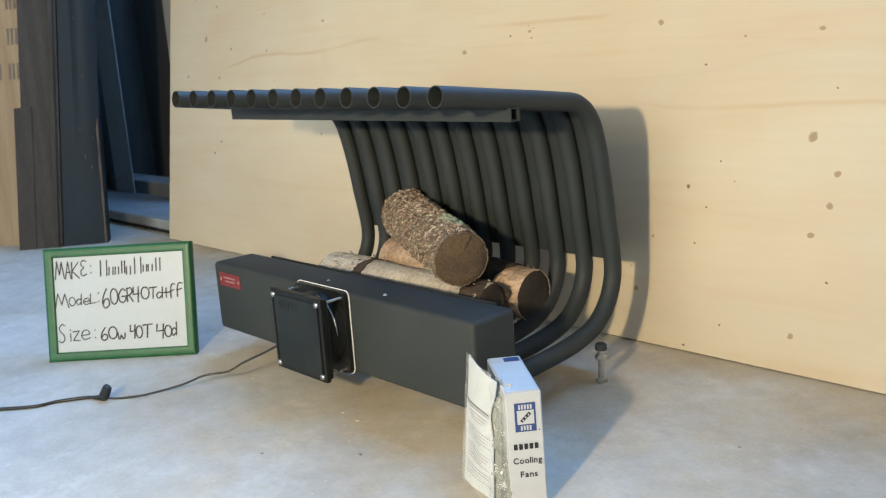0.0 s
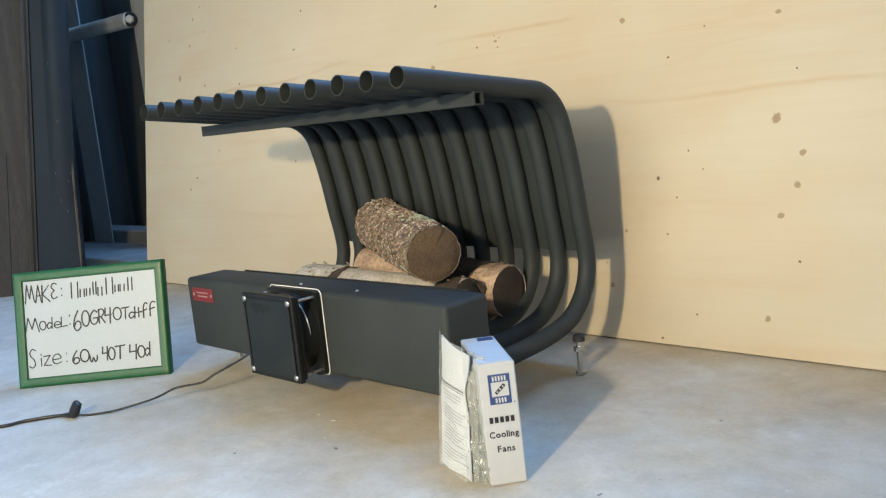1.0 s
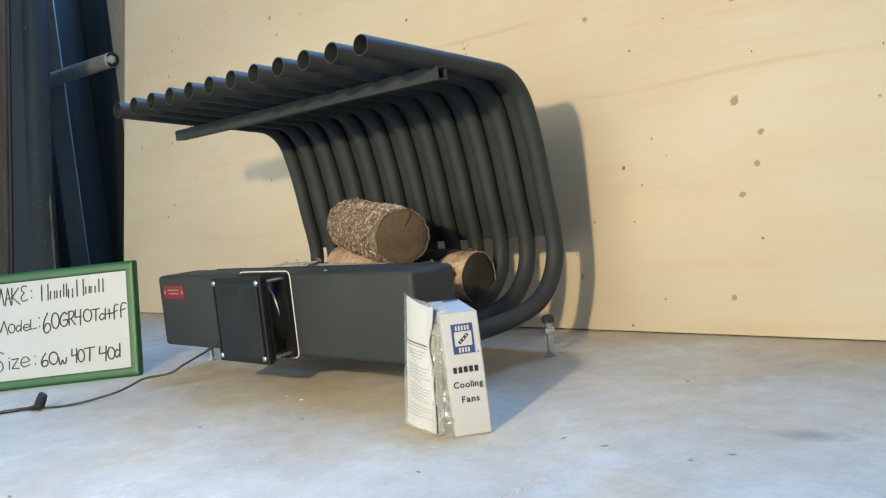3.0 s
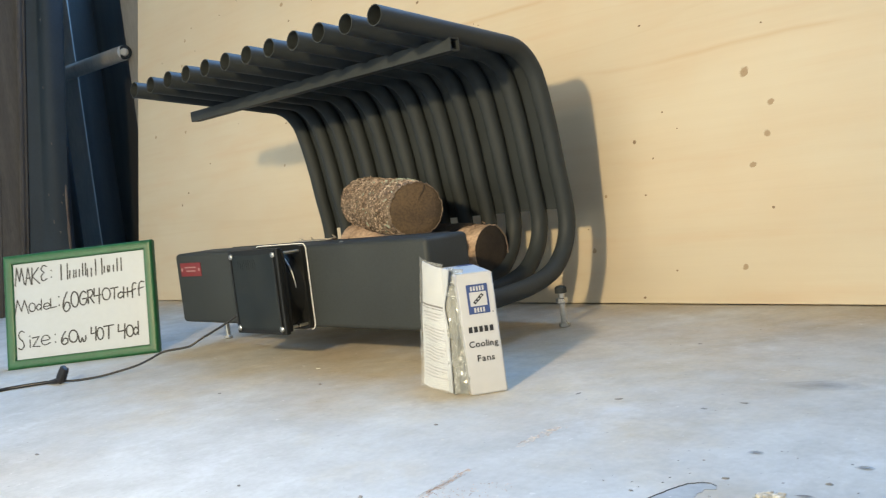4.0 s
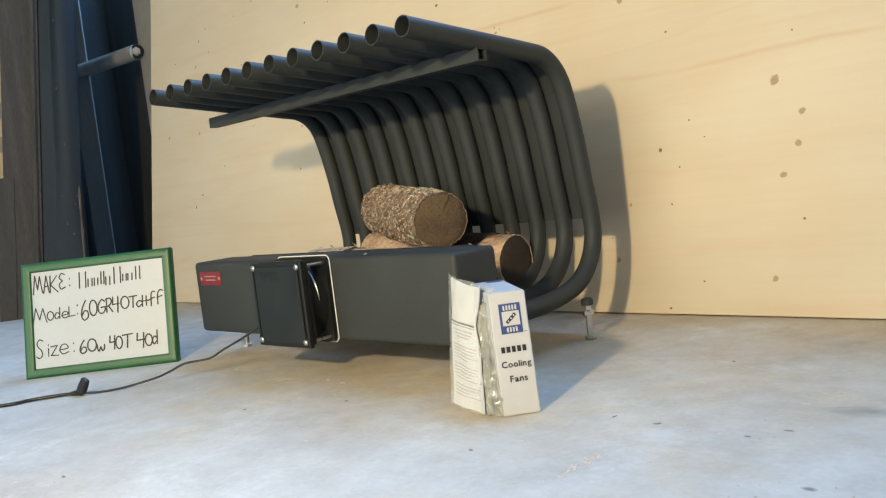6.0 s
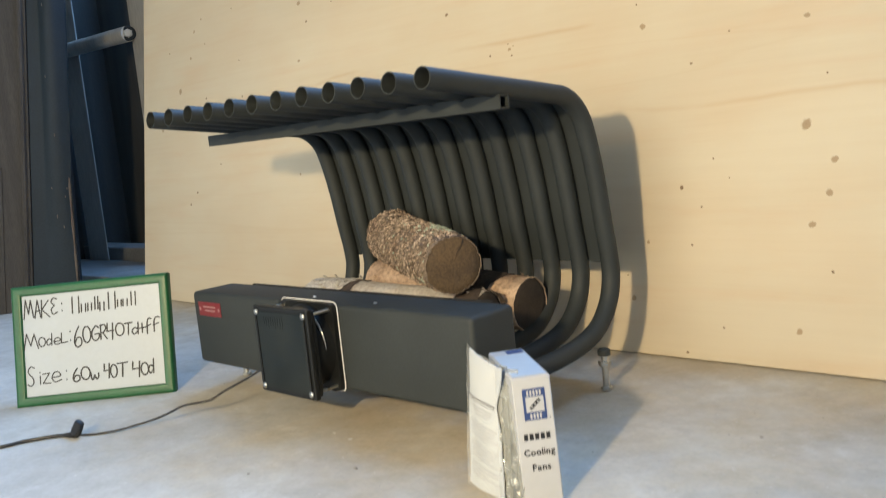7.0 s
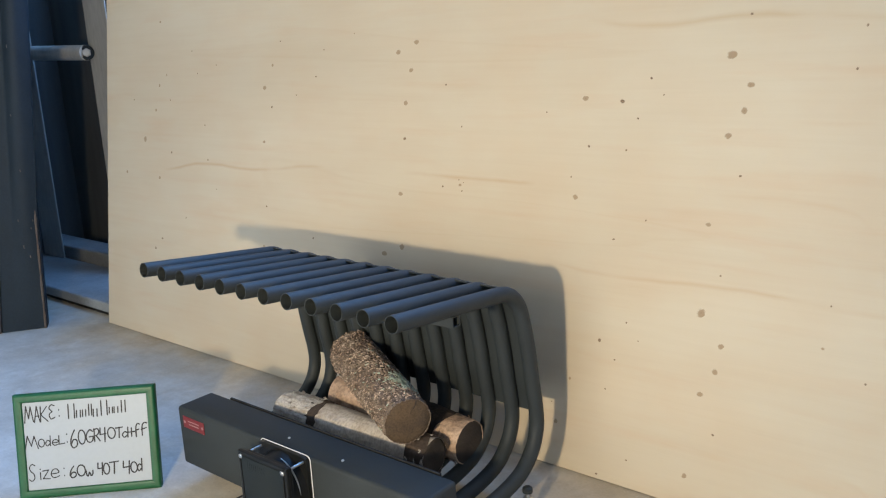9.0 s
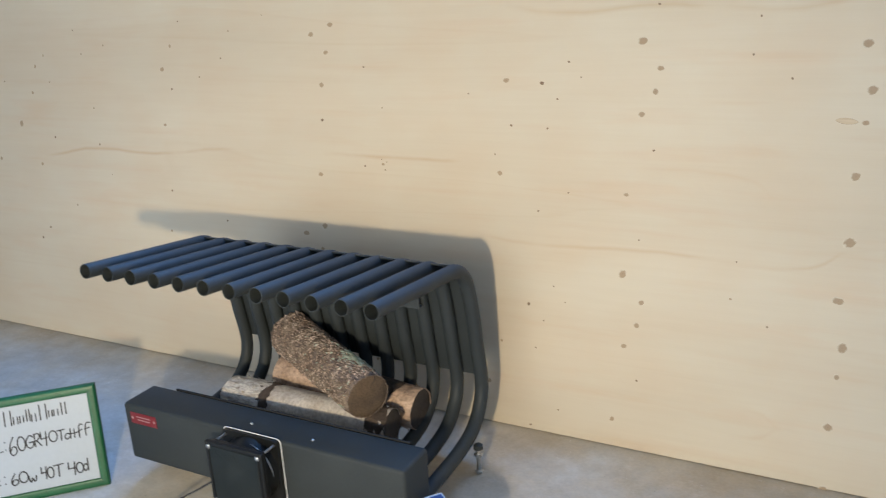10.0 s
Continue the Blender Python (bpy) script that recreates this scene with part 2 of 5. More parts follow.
    # light chips and scuffs
    chips = ramp(noise_at(55, 5, 0.75), 0.64, 0.69, (0, 0, 0), (0.55, 0.55, 0.55))
    c = mix("MIX", chips, c, (0.70, 0.68, 0.64))
    blot = ramp(noise_at(26, 6, 0.72), 0.40, 0.60, (0.80, 0.78, 0.75), (1, 1, 1))
    c = mix("MULTIPLY", 0.4, c, blot)
    # dark pinholes, fine scratches
    pin = ramp(noise_at(150, 2, 0.5), 0.735, 0.765, (0, 0, 0), (0.6, 0.6, 0.6))
    c = mix("MIX", pin, c, (0.24, 0.23, 0.22))
    lines_at, scratch = n.new("ShaderNodeMapping"), n.new("ShaderNodeTexNoise")
    lines_at.inputs["Rotation"].default_value, lines_at.inputs["Scale"].default_value = (0, 0, 0.7), (1.5, 60, 1)
    scratch.inputs["Scale"].default_value, scratch.inputs["Detail"].default_value = 3, 4
    link(tc.outputs["Object"], lines_at.inputs["Vector"])
    link(lines_at.outputs[0], scratch.inputs["Vector"])
    c = mix("MULTIPLY", 0.22, c, ramp(scratch.outputs["Fac"], 0.66, 0.72, (1, 1, 1), (0.84, 0.82, 0.80)))
    # rusty specks
    speck = ramp(noise_at(30, 5, 0.72), 0.66, 0.76, (0, 0, 0), (0.45, 0.45, 0.45))
    c = mix("MIX", speck, c, (0.50, 0.39, 0.33))
    link(c, bsdf.inputs["Base Color"])
    link(ramp(noise_at(20, 5), 0.3, 0.7, (0.55,) * 3, (0.85,) * 3), bsdf.inputs["Roughness"])
    bp = n.new("ShaderNodeBump")
    bp.inputs["Strength"].default_value, bp.inputs["Distance"].default_value = 0.25, 0.002
    link(noise_at(45, 8, 0.65), bp.inputs["Height"])
    link(bp.outputs[0], bsdf.inputs["Normal"])
    return m


PLYWOOD, CONCRETE = plywood_material(), concrete_material()
PLY_EDGE = mat("plywood_edge", (0.62, 0.48, 0.31), 0.7, scale=60, stretch=(1, 30, 1), amount=0.7)
KNOT = mat("knot_wood", (0.39, 0.27, 0.165), 0.6, scale=60, amount=0.5, fine=400)
KNOT_DARK = mat("dark_knot", (0.10, 0.06, 0.035), 0.7, scale=90, amount=0.5)
PATCH = mat("veneer_patch", (0.56, 0.44, 0.29), 0.6, scale=20, stretch=(0.3, 1, 6), amount=0.4)
BLACK = mat("satin_black_paint", (0.0255, 0.0305, 0.0325), 0.60, other=(0.032, 0.038, 0.040), scale=10, amount=1, spec=0.28, bump=0.06, fine=700, fine_amount=0.2, rough_vary=0.07)
FAN = mat("black_plastic", (0.009, 0.010, 0.0105), 0.42, spec=0.3, scale=20, bump=0.04, fine=500, rough_vary=0.08)
MESH = mat("black_filter", (0.007, 0.0105, 0.0105), 0.42, spec=0.32, other=(0.013, 0.017, 0.017), scale=26, amount=1, bump=0.22, fine=420, rough_vary=0.2)
DARK = mat("gap_black", (0.01, 0.01, 0.01), 0.9, bump=0)
STEEL = mat("zinc_steel", (0.62, 0.62, 0.60), 0.30, 1.0, scale=60, amount=0.4, bump=0.05, fine=300)
WHITE_TRIM = mat("white_gasket", (0.68, 0.68, 0.67), 0.6, scale=50, amount=0.2, fine_amount=0.03)
RED = mat("red_label_print", (0.15, 0.010, 0.014), 0.35, scale=60, amount=0.3, bump=0, fine_amount=0.03)
LABEL_WHITE = mat("white_print", (0.36, 0.20, 0.20), 0.5, bump=0)
GREEN = mat("green_painted_wood", (0.008, 0.078, 0.026), 0.45, other=(0.014, 0.11, 0.042), scale=30, amount=0.8, bump=0.1, fine=200)
BOARD = mat("whiteboard", (0.37, 0.41, 0.455), 0.35, scale=8, amount=0.08, bump=0.0, fine_amount=0.03)
INK = mat("black_marker", (0.015, 0.015, 0.018), 0.5, bump=0)
CARTON = mat("white_carton", (0.46, 0.468, 0.485), 0.5, scale=25, amount=0.10, bump=0.06, fine_amount=0.03)
BLUE = mat("blue_print", (0.030, 0.060, 0.19), 0.45, bump=0, fine_amount=0.03)
PALE_BLUE = mat("pale_blue_print", (0.46, 0.54, 0.62), 0.4, scale=20, amount=0.2, bump=0, fine_amount=0.03)
PAPER = mat("white_paper", (0.43, 0.46, 0.495), 0.7, scale=20, amount=0.06, bump=0.05, fine_amount=0.03)
BOOKLET = mat("cream_paper", (0.30, 0.305, 0.29), 0.75, scale=30, amount=0.15, bump=0.05, fine_amount=0.05)
GREY_INK = mat("grey_print", (0.30, 0.31, 0.33), 0.7, bump=0)
CORD = mat("black_rubber_cord", (0.010, 0.010, 0.011), 0.38, bump=0.05)
BARK = mat("rough_bark", (0.115, 0.080, 0.057), 0.9, other=(0.27, 0.205, 0.150), scale=45, amount=0.9, bump=0.9, fine=260, fine_amount=0.65)
FLAKE = mat("loose_bark", (0.29, 0.20, 0.145), 0.9, other=(0.56, 0.46, 0.375), scale=22, amount=0.9, bump=0.4, fine=300, fine_amount=0.5)
LICHEN = mat("green_lichen", (0.24, 0.30, 0.23), 0.95, other=(0.40, 0.45, 0.38), scale=60, amount=1, bump=0.5, fine=300)
BIRCH_GREY = mat("torn_grey_birch_bark", (0.62, 0.59, 0.54), 0.8, other=(0.28, 0.23, 0.19), scale=55, stretch=(1, 2, 2), amount=0.85, bump=0.9, fine=220, fine_amount=0.5)
BIRCH = mat("birch_bark", (0.53, 0.49, 0.445), 0.7, other=(0.38, 0.32, 0.26), scale=16, stretch=(1.5, 1, 1), amount=0.8, bump=0.4, fine=150, fine_amount=0.35)
SOOTY = mat("dark_wet_bark", (0.034, 0.025, 0.020), 0.85, other=(0.095, 0.066, 0.048), scale=40, amount=0.9, bump=0.5, fine=200, fine_amount=0.4)
TORN = mat("peeled_orange_bark", (0.56, 0.405, 0.295), 0.8, other=(0.24, 0.160, 0.110), scale=24, amount=1.0, bump=0.7, fine=180, fine_amount=0.4)
ENDGRAIN = mat("weathered_end_grain", (0.105, 0.068, 0.036), 0.85, other=(0.050, 0.034, 0.022), scale=16, amount=0.9, bump=0.3, fine=300, fine_amount=0.4)
ENDDARK = mat("dark_end_grain", (0.044, 0.032, 0.024), 0.85, other=(0.019, 0.015, 0.012), scale=25, amount=0.9, bump=0.4, fine=250)
POST = mat("weathered_dark_wood", (0.038, 0.033, 0.030), 0.8, other=(0.064, 0.056, 0.050), scale=6, stretch=(6, 6, 0.5), amount=1, bump=0.4, fine=90, fine_amount=0.4)
PANEL = mat("dark_sheet_steel", (0.014, 0.023, 0.033), 0.58, spec=0.22, other=(0.020, 0.031, 0.043), scale=5, amount=1, bump=0.08, fine=200, metal=0.0)
WORN = mat("rusty_worn_edge", (0.13, 0.11, 0.09), 0.7, other=(0.08, 0.05, 0.04), scale=40, amount=1, stretch=(1, 1, 0.3))
ALU = mat("dull_aluminium", (0.60, 0.585, 0.54), 0.55, 0.1, scale=12, amount=0.3, bump=0.05, stretch=(1, 1, 0.2))
LUMBER = mat("pale_lumber", (0.40, 0.29, 0.185), 0.7, other=(0.29, 0.20, 0.125), scale=5, stretch=(8, 8, 0.4), amount=0.8, bump=0.2, fine=100)
STAMP = mat("grey_stamp_ink", (0.20, 0.17, 0.14), 0.8, scale=50, amount=0.5, bump=0)
WALL = mat("dark_boards", (0.105, 0.112, 0.112), 0.85, scale=3, stretch=(6, 6, 0.6), amount=0.6, bump=0.2)
ROOM = mat("pale_block_wall", (0.76, 0.755, 0.745), 0.85, scale=3, amount=0.4, bump=0.3)
SCREED = mat("grey_screed", (0.39, 0.40, 0.395), 0.75, scale=25, amount=0.8, bump=0.4, other=(0.31, 0.32, 0.315))
RUSTY = mat("rusty_scrape", (0.50, 0.36, 0.26), 0.85, scale=140, amount=0.9, other=(0.58, 0.49, 0.42))
DASH = mat("grey_dent", (0.26, 0.245, 0.22), 0.85, scale=150, amount=0.6)
PEACH = mat("peach_crumb", (0.52, 0.43, 0.36), 0.9, other=(0.66, 0.61, 0.56), scale=150, amount=1)
CHIP = mat("white_chip", (0.58, 0.565, 0.54), 0.9, scale=100, amount=0.3)
GRIT = mat("grit", (0.24, 0.22, 0.20), 0.9, scale=200)
CRACKED = mat("dark_crack", (0.09, 0.09, 0.09), 0.9, scale=200, amount=0.5)
TAN = mat("tan_crumb", (0.58, 0.52, 0.42), 0.9, other=(0.72, 0.67, 0.57), scale=200, amount=1)
SILL = mat("worn_concrete_curb", (0.30, 0.31, 0.31), 0.8, scale=8, amount=0.5, bump=0.3)
FILM = mat("clear_film", (0.75, 0.77, 0.78), 0.16, scale=40, amount=0.2, bump=0.4, fine=90)
FILM.node_tree.nodes["Principled BSDF"].inputs["Alpha"].default_value = 0.13

FILM_SIDE = mat("crumpled_film", (0.30, 0.32, 0.315), 0.10, scale=40, amount=0.3, bump=0.6, fine=60, rough_vary=0.05)
FILM_SIDE.node_tree.nodes["Principled BSDF"].inputs["Alpha"].default_value = 0.42


def by_piece(m, lo, hi):
    """Makes each loose piece of a joined mesh a little lighter or darker."""
    nt = m.node_tree
    n, link = nt.nodes, nt.links.new
    base = n["Principled BSDF"].inputs["Base Color"]
    old = base.links[0].from_socket
    geo, mr, mul = n.new("ShaderNodeNewGeometry"), n.new("ShaderNodeMapRange"), n.new("ShaderNodeMix")
    mr.inputs["To Min"].default_value, mr.inputs["To Max"].default_value = lo, hi
    link(geo.outputs["Random Per Island"], mr.inputs["Value"])
    mul.data_type, mul.blend_type = "RGBA", "MULTIPLY"
    mul.inputs["Factor"].default_value = 1.0
    link(old, mul.inputs["A"])
    link(mr.outputs[0], mul.inputs["B"])
    link(mul.outputs["Result"], base)


by_piece(FLAKE, 0.30, 1.30)
by_piece(PEACH, 0.75, 1.15)
by_piece(TAN, 0.6, 1.15)
by_piece(RUSTY, 0.6, 1.2)
by_piece(LICHEN, 0.7, 1.1)


def faded(m, strength, lo, hi, flat=(2, 2, 0)):
    """Lets a stain fade out raggedly towards its rim."""
    nt = m.node_tree
    n, link = nt.nodes, nt.links.new
    tc, mp, ln, nz, add, mr = (n.new(k) for k in ("ShaderNodeTexCoord", "ShaderNodeMapping", "ShaderNodeVectorMath", "ShaderNodeTexNoise", "ShaderNodeMath", "ShaderNodeMapRange"))
    mp.inputs["Location"].default_value, mp.inputs["Scale"].default_value = [-0.5 * v for v in flat], flat
    ln.operation = "LENGTH"
    nz.inputs["Scale"].default_value, nz.inputs["Detail"].default_value = 60, 6
    link(tc.outputs["Generated"], mp.inputs["Vector"])
    link(mp.outputs[0], ln.inputs[0])
    link(tc.outputs["Object"], nz.inputs["Vector"])
    link(ln.outputs["Value"], add.inputs[0])
    link(nz.outputs["Fac"], add.inputs[1])
    mr.inputs["From Min"].default_value, mr.inputs["From Max"].default_value = lo, hi
    mr.inputs["To Min"].default_value, mr.inputs["To Max"].default_value = strength, 0.0
    link(add.outputs[0], mr.inputs["Value"])
    link(mr.outputs[0], n["Principled BSDF"].inputs["Alpha"])
    return m


STAIN = faded(mat("grey_smear", (0.22, 0.23, 0.25), 0.8, scale=30), 0.32, 0.45, 1.35)
faded(DASH, 0.75, 0.75, 1.5)
RUST_STAIN = faded(mat("rust_smear", (0.50, 0.33, 0.21), 0.85, scale=90, amount=0.6), 0.42, 0.40, 1.40)


def ringed(m, stops):
    """Colours a knot from its heart outwards."""
    nt = m.node_tree
    n, link = nt.nodes, nt.links.new
    tc, mp, ln, nz, add, rp = (n.new(k) for k in ("ShaderNodeTexCoord", "ShaderNodeMapping", "ShaderNodeVectorMath", "ShaderNodeTexNoise", "ShaderNodeMath", "ShaderNodeValToRGB"))
    mp.inputs["Location"].default_value, mp.inputs["Scale"].default_value = (-1.12, 0, -0.94), (2, 0, 2)
    ln.operation = "LENGTH"
    nz.inputs["Scale"].default_value, nz.inputs["Detail"].default_value = 190, 3
    link(tc.outputs["Generated"], mp.inputs["Vector"])
    link(mp.outputs[0], ln.inputs[0])
    link(tc.outputs["Object"], nz.inputs["Vector"])
    link(ln.outputs["Value"], add.inputs[0])
    link(nz.outputs["Fac"], add.inputs[1])
    els = rp.color_ramp.elements
    while len(els) < len(stops):
        els.new(0.5)
    for e, (p, c) in zip(els, stops):
        e.position, e.color = p, (*c, 1)
    scale = n.new("ShaderNodeMath")
    scale.operation = "MULTIPLY"
    scale.inputs[1].default_value = 0.6
    link(add.outputs[0], scale.inputs[0])
    link(scale.outputs[0], rp.inputs[0])
    link(rp.outputs[0], n["Principled BSDF"].inputs["Base Color"])
    return m


VENEER = tuple((a + b) / 2 for a, b in zip(PLY_A, PLY_B))
ringed(KNOT, [(0.25, (0.28, 0.195, 0.115)), (0.45, (0.34, 0.245, 0.15)), (0.68, (0.32, 0.23, 0.14)), (0.90, VENEER)])
ringed(KNOT_DARK, [(0.24, (0.33, 0.22, 0.13)), (0.42, (0.22, 0.14, 0.08)), (0.60, (0.085, 0.05, 0.03)), (0.90, (0.40, 0.31, 0.21))])

# ---- building helpers ----
BASE = {}


def thing(name, base, label, category, group="", kind=""):
    """An empty at a thing's base; its parts are built in world coordinates and moved under it."""
    e = new(name)
    e.location = base
    BASE[e.name] = Vector(base)
    e.empty_display_size = 0.05
    return tagged(e, label, category, group, kind)


def part(name, bm, material, parent=None, label="", smooth=None):
    me = bpy.data.meshes.new(name)
    if parent is not None:
        bmesh.ops.translate(bm, verts=bm.verts, vec=-BASE[parent.name])
    bmesh.ops.recalc_face_normals(bm, faces=bm.faces)
    bm.to_mesh(me)
    bm.free()
    me.materials.append(material)
    if smooth:
        for p in me.polygons:
            p.use_smooth = True
        me.set_sharp_from_angle(angle=radians(smooth))
    ob = new(name, me)
    if parent is not None:
        ob.parent = parent
        BASE[ob.name] = BASE[parent.name]
    if label:
        ob["label"] = label
    return ob


def solo(name, bm, material, base, label, category, kind="", smooth=None, group=""):
    """A thing that is one mesh, with its origin at its base."""
    bmesh.ops.translate(bm, verts=bm.verts, vec=-Vector(base))
    ob = part(name, bm, material, None, "", smooth)
    ob.location = base
    BASE[ob.name] = Vector(base)
    return tagged(ob, label, category, group, kind)


def box(lo, hi, bevel=0.0, bm=None, segments=2, m=None):
    one = bmesh.new()
    bmesh.ops.create_cube(one, size=1)
    for v in one.verts:
        v.co = Vector([lo[i] + (v.co[i] + 0.5) * (hi[i] - lo[i]) for i in range(3)])
    if bevel:
        bmesh.ops.bevel(one, geom=one.edges[:], offset=bevel, segments=segments, affect="EDGES", profile=0.5)
    if m is not None:
        bmesh.ops.transform(one, matrix=m, verts=one.verts)
    if bm is None:
        return one
    return merge(bm, one)


def merge(bm, one):
    me = bpy.data.meshes.new("tmp")
    one.to_mesh(me)
    one.free()
    bm.from_mesh(me)
    bpy.data.meshes.remove(me)
    return bm


def frames_along(pts):
    pts = [Vector(p) for p in pts]
    out, up = [], None
    for i, p in enumerate(pts):
        d = (pts[min(i + 1, len(pts) - 1)] - pts[max(i - 1, 0)]).normalized()
        if up is None:
            up = Vector((1, 0, 0)) if abs(d.x) < 0.8 else Vector((0, 0, 1))
        side = d.cross(up).normalized()
        up = side.cross(d).normalized()
        out.append((p, side, up))
    return out


def sweep(pts, radius, seg=16, bm=None, caps=True, wobble=None):
    """A round bar along points. wobble(i, angle) scales the radius."""
    bm = bm or bmesh.new()
    rings = []
    for i, (p, s, u) in enumerate(frames_along(pts)):
        r = radius(i) if callable(radius) else radius
        ring = []
        for k in range(seg):
            a = 2 * math.pi * k / seg
            q = r * (wobble(i, a) if wobble else 1.0)
            ring.append(bm.verts.new(p + (s * math.cos(a) + u * math.sin(a)) * q))
        rings.append(ring)
    for a, b in zip(rings, rings[1:]):
        for k in range(seg):
            bm.faces.new((a[k], a[(k + 1) % seg], b[(k + 1) % seg], b[k]))
    if caps:
        bm.faces.new(rings[0][::-1])
        bm.faces.new(rings[-1])
    return bm


def curve_points(ctrl, n=8):
    """Catmull-Rom through the control points."""
    c = [Vector(p) for p in ctrl]
    c = [2 * c[0] - c[1]] + c + [2 * c[-1] - c[-2]]
    out = []
    for i in range(1, len(c) - 2):
        p0, p1, p2, p3 = c[i - 1], c[i], c[i + 1], c[i + 2]
        for k in range(n):
            t = k / n
            out.append(0.5 * ((2 * p1) + (p2 - p0) * t + (2 * p0 - 5 * p1 + 4 * p2 - p3) * t * t + (3 * p1 - p0 - 3 * p2 + p3) * t ** 3))
    return out + [c[-2]]


def quad_slab(a, b, c, d, thick, bm=None):
    """A thin slab on four corners."""
    bm = bm or bmesh.new()
    a, b, c, d = map(Vector, (a, b, c, d))
    n = (b - a).cross(d - a).normalized() * thick
    lo, hi = [bm.verts.new(p) for p in (a, b, c, d)], [bm.verts.new(p + n) for p in (a, b, c, d)]
    bm.faces.new(lo[::-1])
    bm.faces.new(hi)
    for i in range(4):
        bm.faces.new((lo[i], lo[(i + 1) % 4], hi[(i + 1) % 4], hi[i]))
    return bm


def sheet_of(g, thick, back):
    """A thin sheet over rows of points."""
    b = bmesh.new()
    f = [[b.verts.new(p) for p in r] for r in g]
    k = [[b.verts.new(p + back * thick) for p in r] for r in g]
    for j in range(len(g) - 1):
        for i in range(len(g[0]) - 1):
            b.faces.new((f[j][i], f[j][i + 1], f[j + 1][i + 1], f[j + 1][i]))
            b.faces.new((k[j][i + 1], k[j][i], k[j + 1][i], k[j + 1][i + 1]))
    ny, nx = len(g), len(g[0])
    rim = [(0, i) for i in range(nx)] + [(j, nx - 1) for j in range(1, ny)] + [(ny - 1, i) for i in range(nx - 2, -1, -1)] + [(j, 0) for j in range(ny - 2, 0, -1)]
    for (a, c), (d, e) in zip(rim, rim[1:] + rim[:1]):
        b.faces.new((f[a][c], k[a][c], k[d][e], f[d][e]))
    return b


def lettering(text, size, spacing=1.0, bold=0.0):
    """Text as a flat raised bmesh in the xy plane, starting at the origin. Returns it and its width."""
    bm, x = bmesh.new(), 0.0
    for ch in text:
        if ch == " ":
            x += size * 0.38 * spacing
            continue
        cu = bpy.data.curves.new("glyph", "FONT")
        cu.body, cu.size, cu.extrude, cu.offset = ch, size, 0.0003, bold
        cu.resolution_u = 3
        ob = bpy.data.objects.new("glyph", cu)
        scene.collection.objects.link(ob)
        bpy.context.view_layer.update()
        me = bpy.data.meshes.new_from_object(ob.evaluated_get(bpy.context.evaluated_depsgraph_get()))
        xs = [v.co.x for v in me.vertices]
        me.transform(Matrix.Translation((x - min(xs), 0, 0)))
        bm.from_mesh(me)
        x += (max(xs) - min(xs)) + size * 0.11 * spacing
        bpy.data.objects.remove(ob)
        bpy.data.curves.remove(cu)
        bpy.data.meshes.remove(me)
    return bm, x


def place(bm, m):
    bmesh.ops.transform(bm, matrix=m, verts=bm.verts)
    return bm


def axes(origin, x, y):
    """A matrix whose x and y run along the given directions."""
    x, y = Vector(x).normalized(), Vector(y)
    z = x.cross(y).normalized()
    y = z.cross(x)
    return Matrix.Translation(origin) @ Matrix((x, y, z)).transposed().to_4x4()


# ---- the place ----
bm = bmesh.new()
bmesh.ops.create_grid(bm, x_segments=40, y_segments=40, size=4.5)
for v in bm.verts:
    v.co.y -= 2.5
    v.co.z = -0.0002
floor = tagged(part("floor", bm, CONCRETE), "pale worn concrete floor with tan stains and painted warm light", "floor", kind="structure")
# the unseen left wall is drawn in close to cut light in the recess
for name, lo, hi in (("wall_left", (-2.70, -6.2, 0), (-2.48, -0.72, 3.2)), ("wall_right", (3.2, -6.2, 0), (3.4, 2.8, 3.2))):
    tagged(part(name, box(lo, hi), ROOM), "plain pale workshop wall", "wall", kind="structure")
# added dark end of that wall, so the recess does not show pale
tagged(part("wall_recess", box((-2.70, -0.72, 0), (-2.48, 2.8, 3.2)), WALL), "added dark end of the left wall beside the metal stand", "wall", kind="structure")
tagged(part("wall_north", box((-3.2, 2.6, 0), (3.2, 2.8, 3.2)), WALL), "dark boarded workshop wall", "wall", kind="structure")
tagged(part("wall_backing", box((-1.30, 0.185, 0), (3.2, 0.26, 1.17)), WALL), "low dark boarding behind the plywood sheet", "wall", kind="structure")
# unseen upright screen, added to keep the front fill off the metal stand
b = bmesh.new()
face = [(-1.805, -0.194), (-2.485, -0.744), (-2.516, -0.706), (-1.836, -0.156)]
low, high = ([b.verts.new((x, y, z)) for x, y in face] for z in (0.0, 1.5))
b.faces.new(low[::-1])
b.faces.new(high)
for k in range(4):
    b.faces.new((low[k], low[(k + 1) % 4], high[(k + 1) % 4], high[k]))
tagged(part("recess_screen", b, WALL), "added unseen dark screen behind the standing lumber, blocking light to the stand", "wall", kind="structure")
# added screen: hides the roof-lit floor so the deep opening reads dark
tagged(part("back_screen", box((-2.48, 0.50, 0), (-1.28, 0.56, 1.45)), WALL), "added dark screen that keeps the recess behind the metal stand dark", "wall", kind="structure")
bm = box((-3.2, -6.2, 0), (-1.6, -6.0, 3.2))
for lo, hi in (((2.4, -6.2, 0), (3.2, -6.0, 3.2)), ((-1.6, -6.2, 2.9), (2.4, -6.0, 3.2))):
    box(lo, hi, bm=bm)
tagged(part("wall_south", bm, ROOM), "unseen grey wall with an assumed wide opening", "wall", kind="structure")
bm = box((-3.4, -6.2, 3.2), (3.4, 0.46, 3.35))
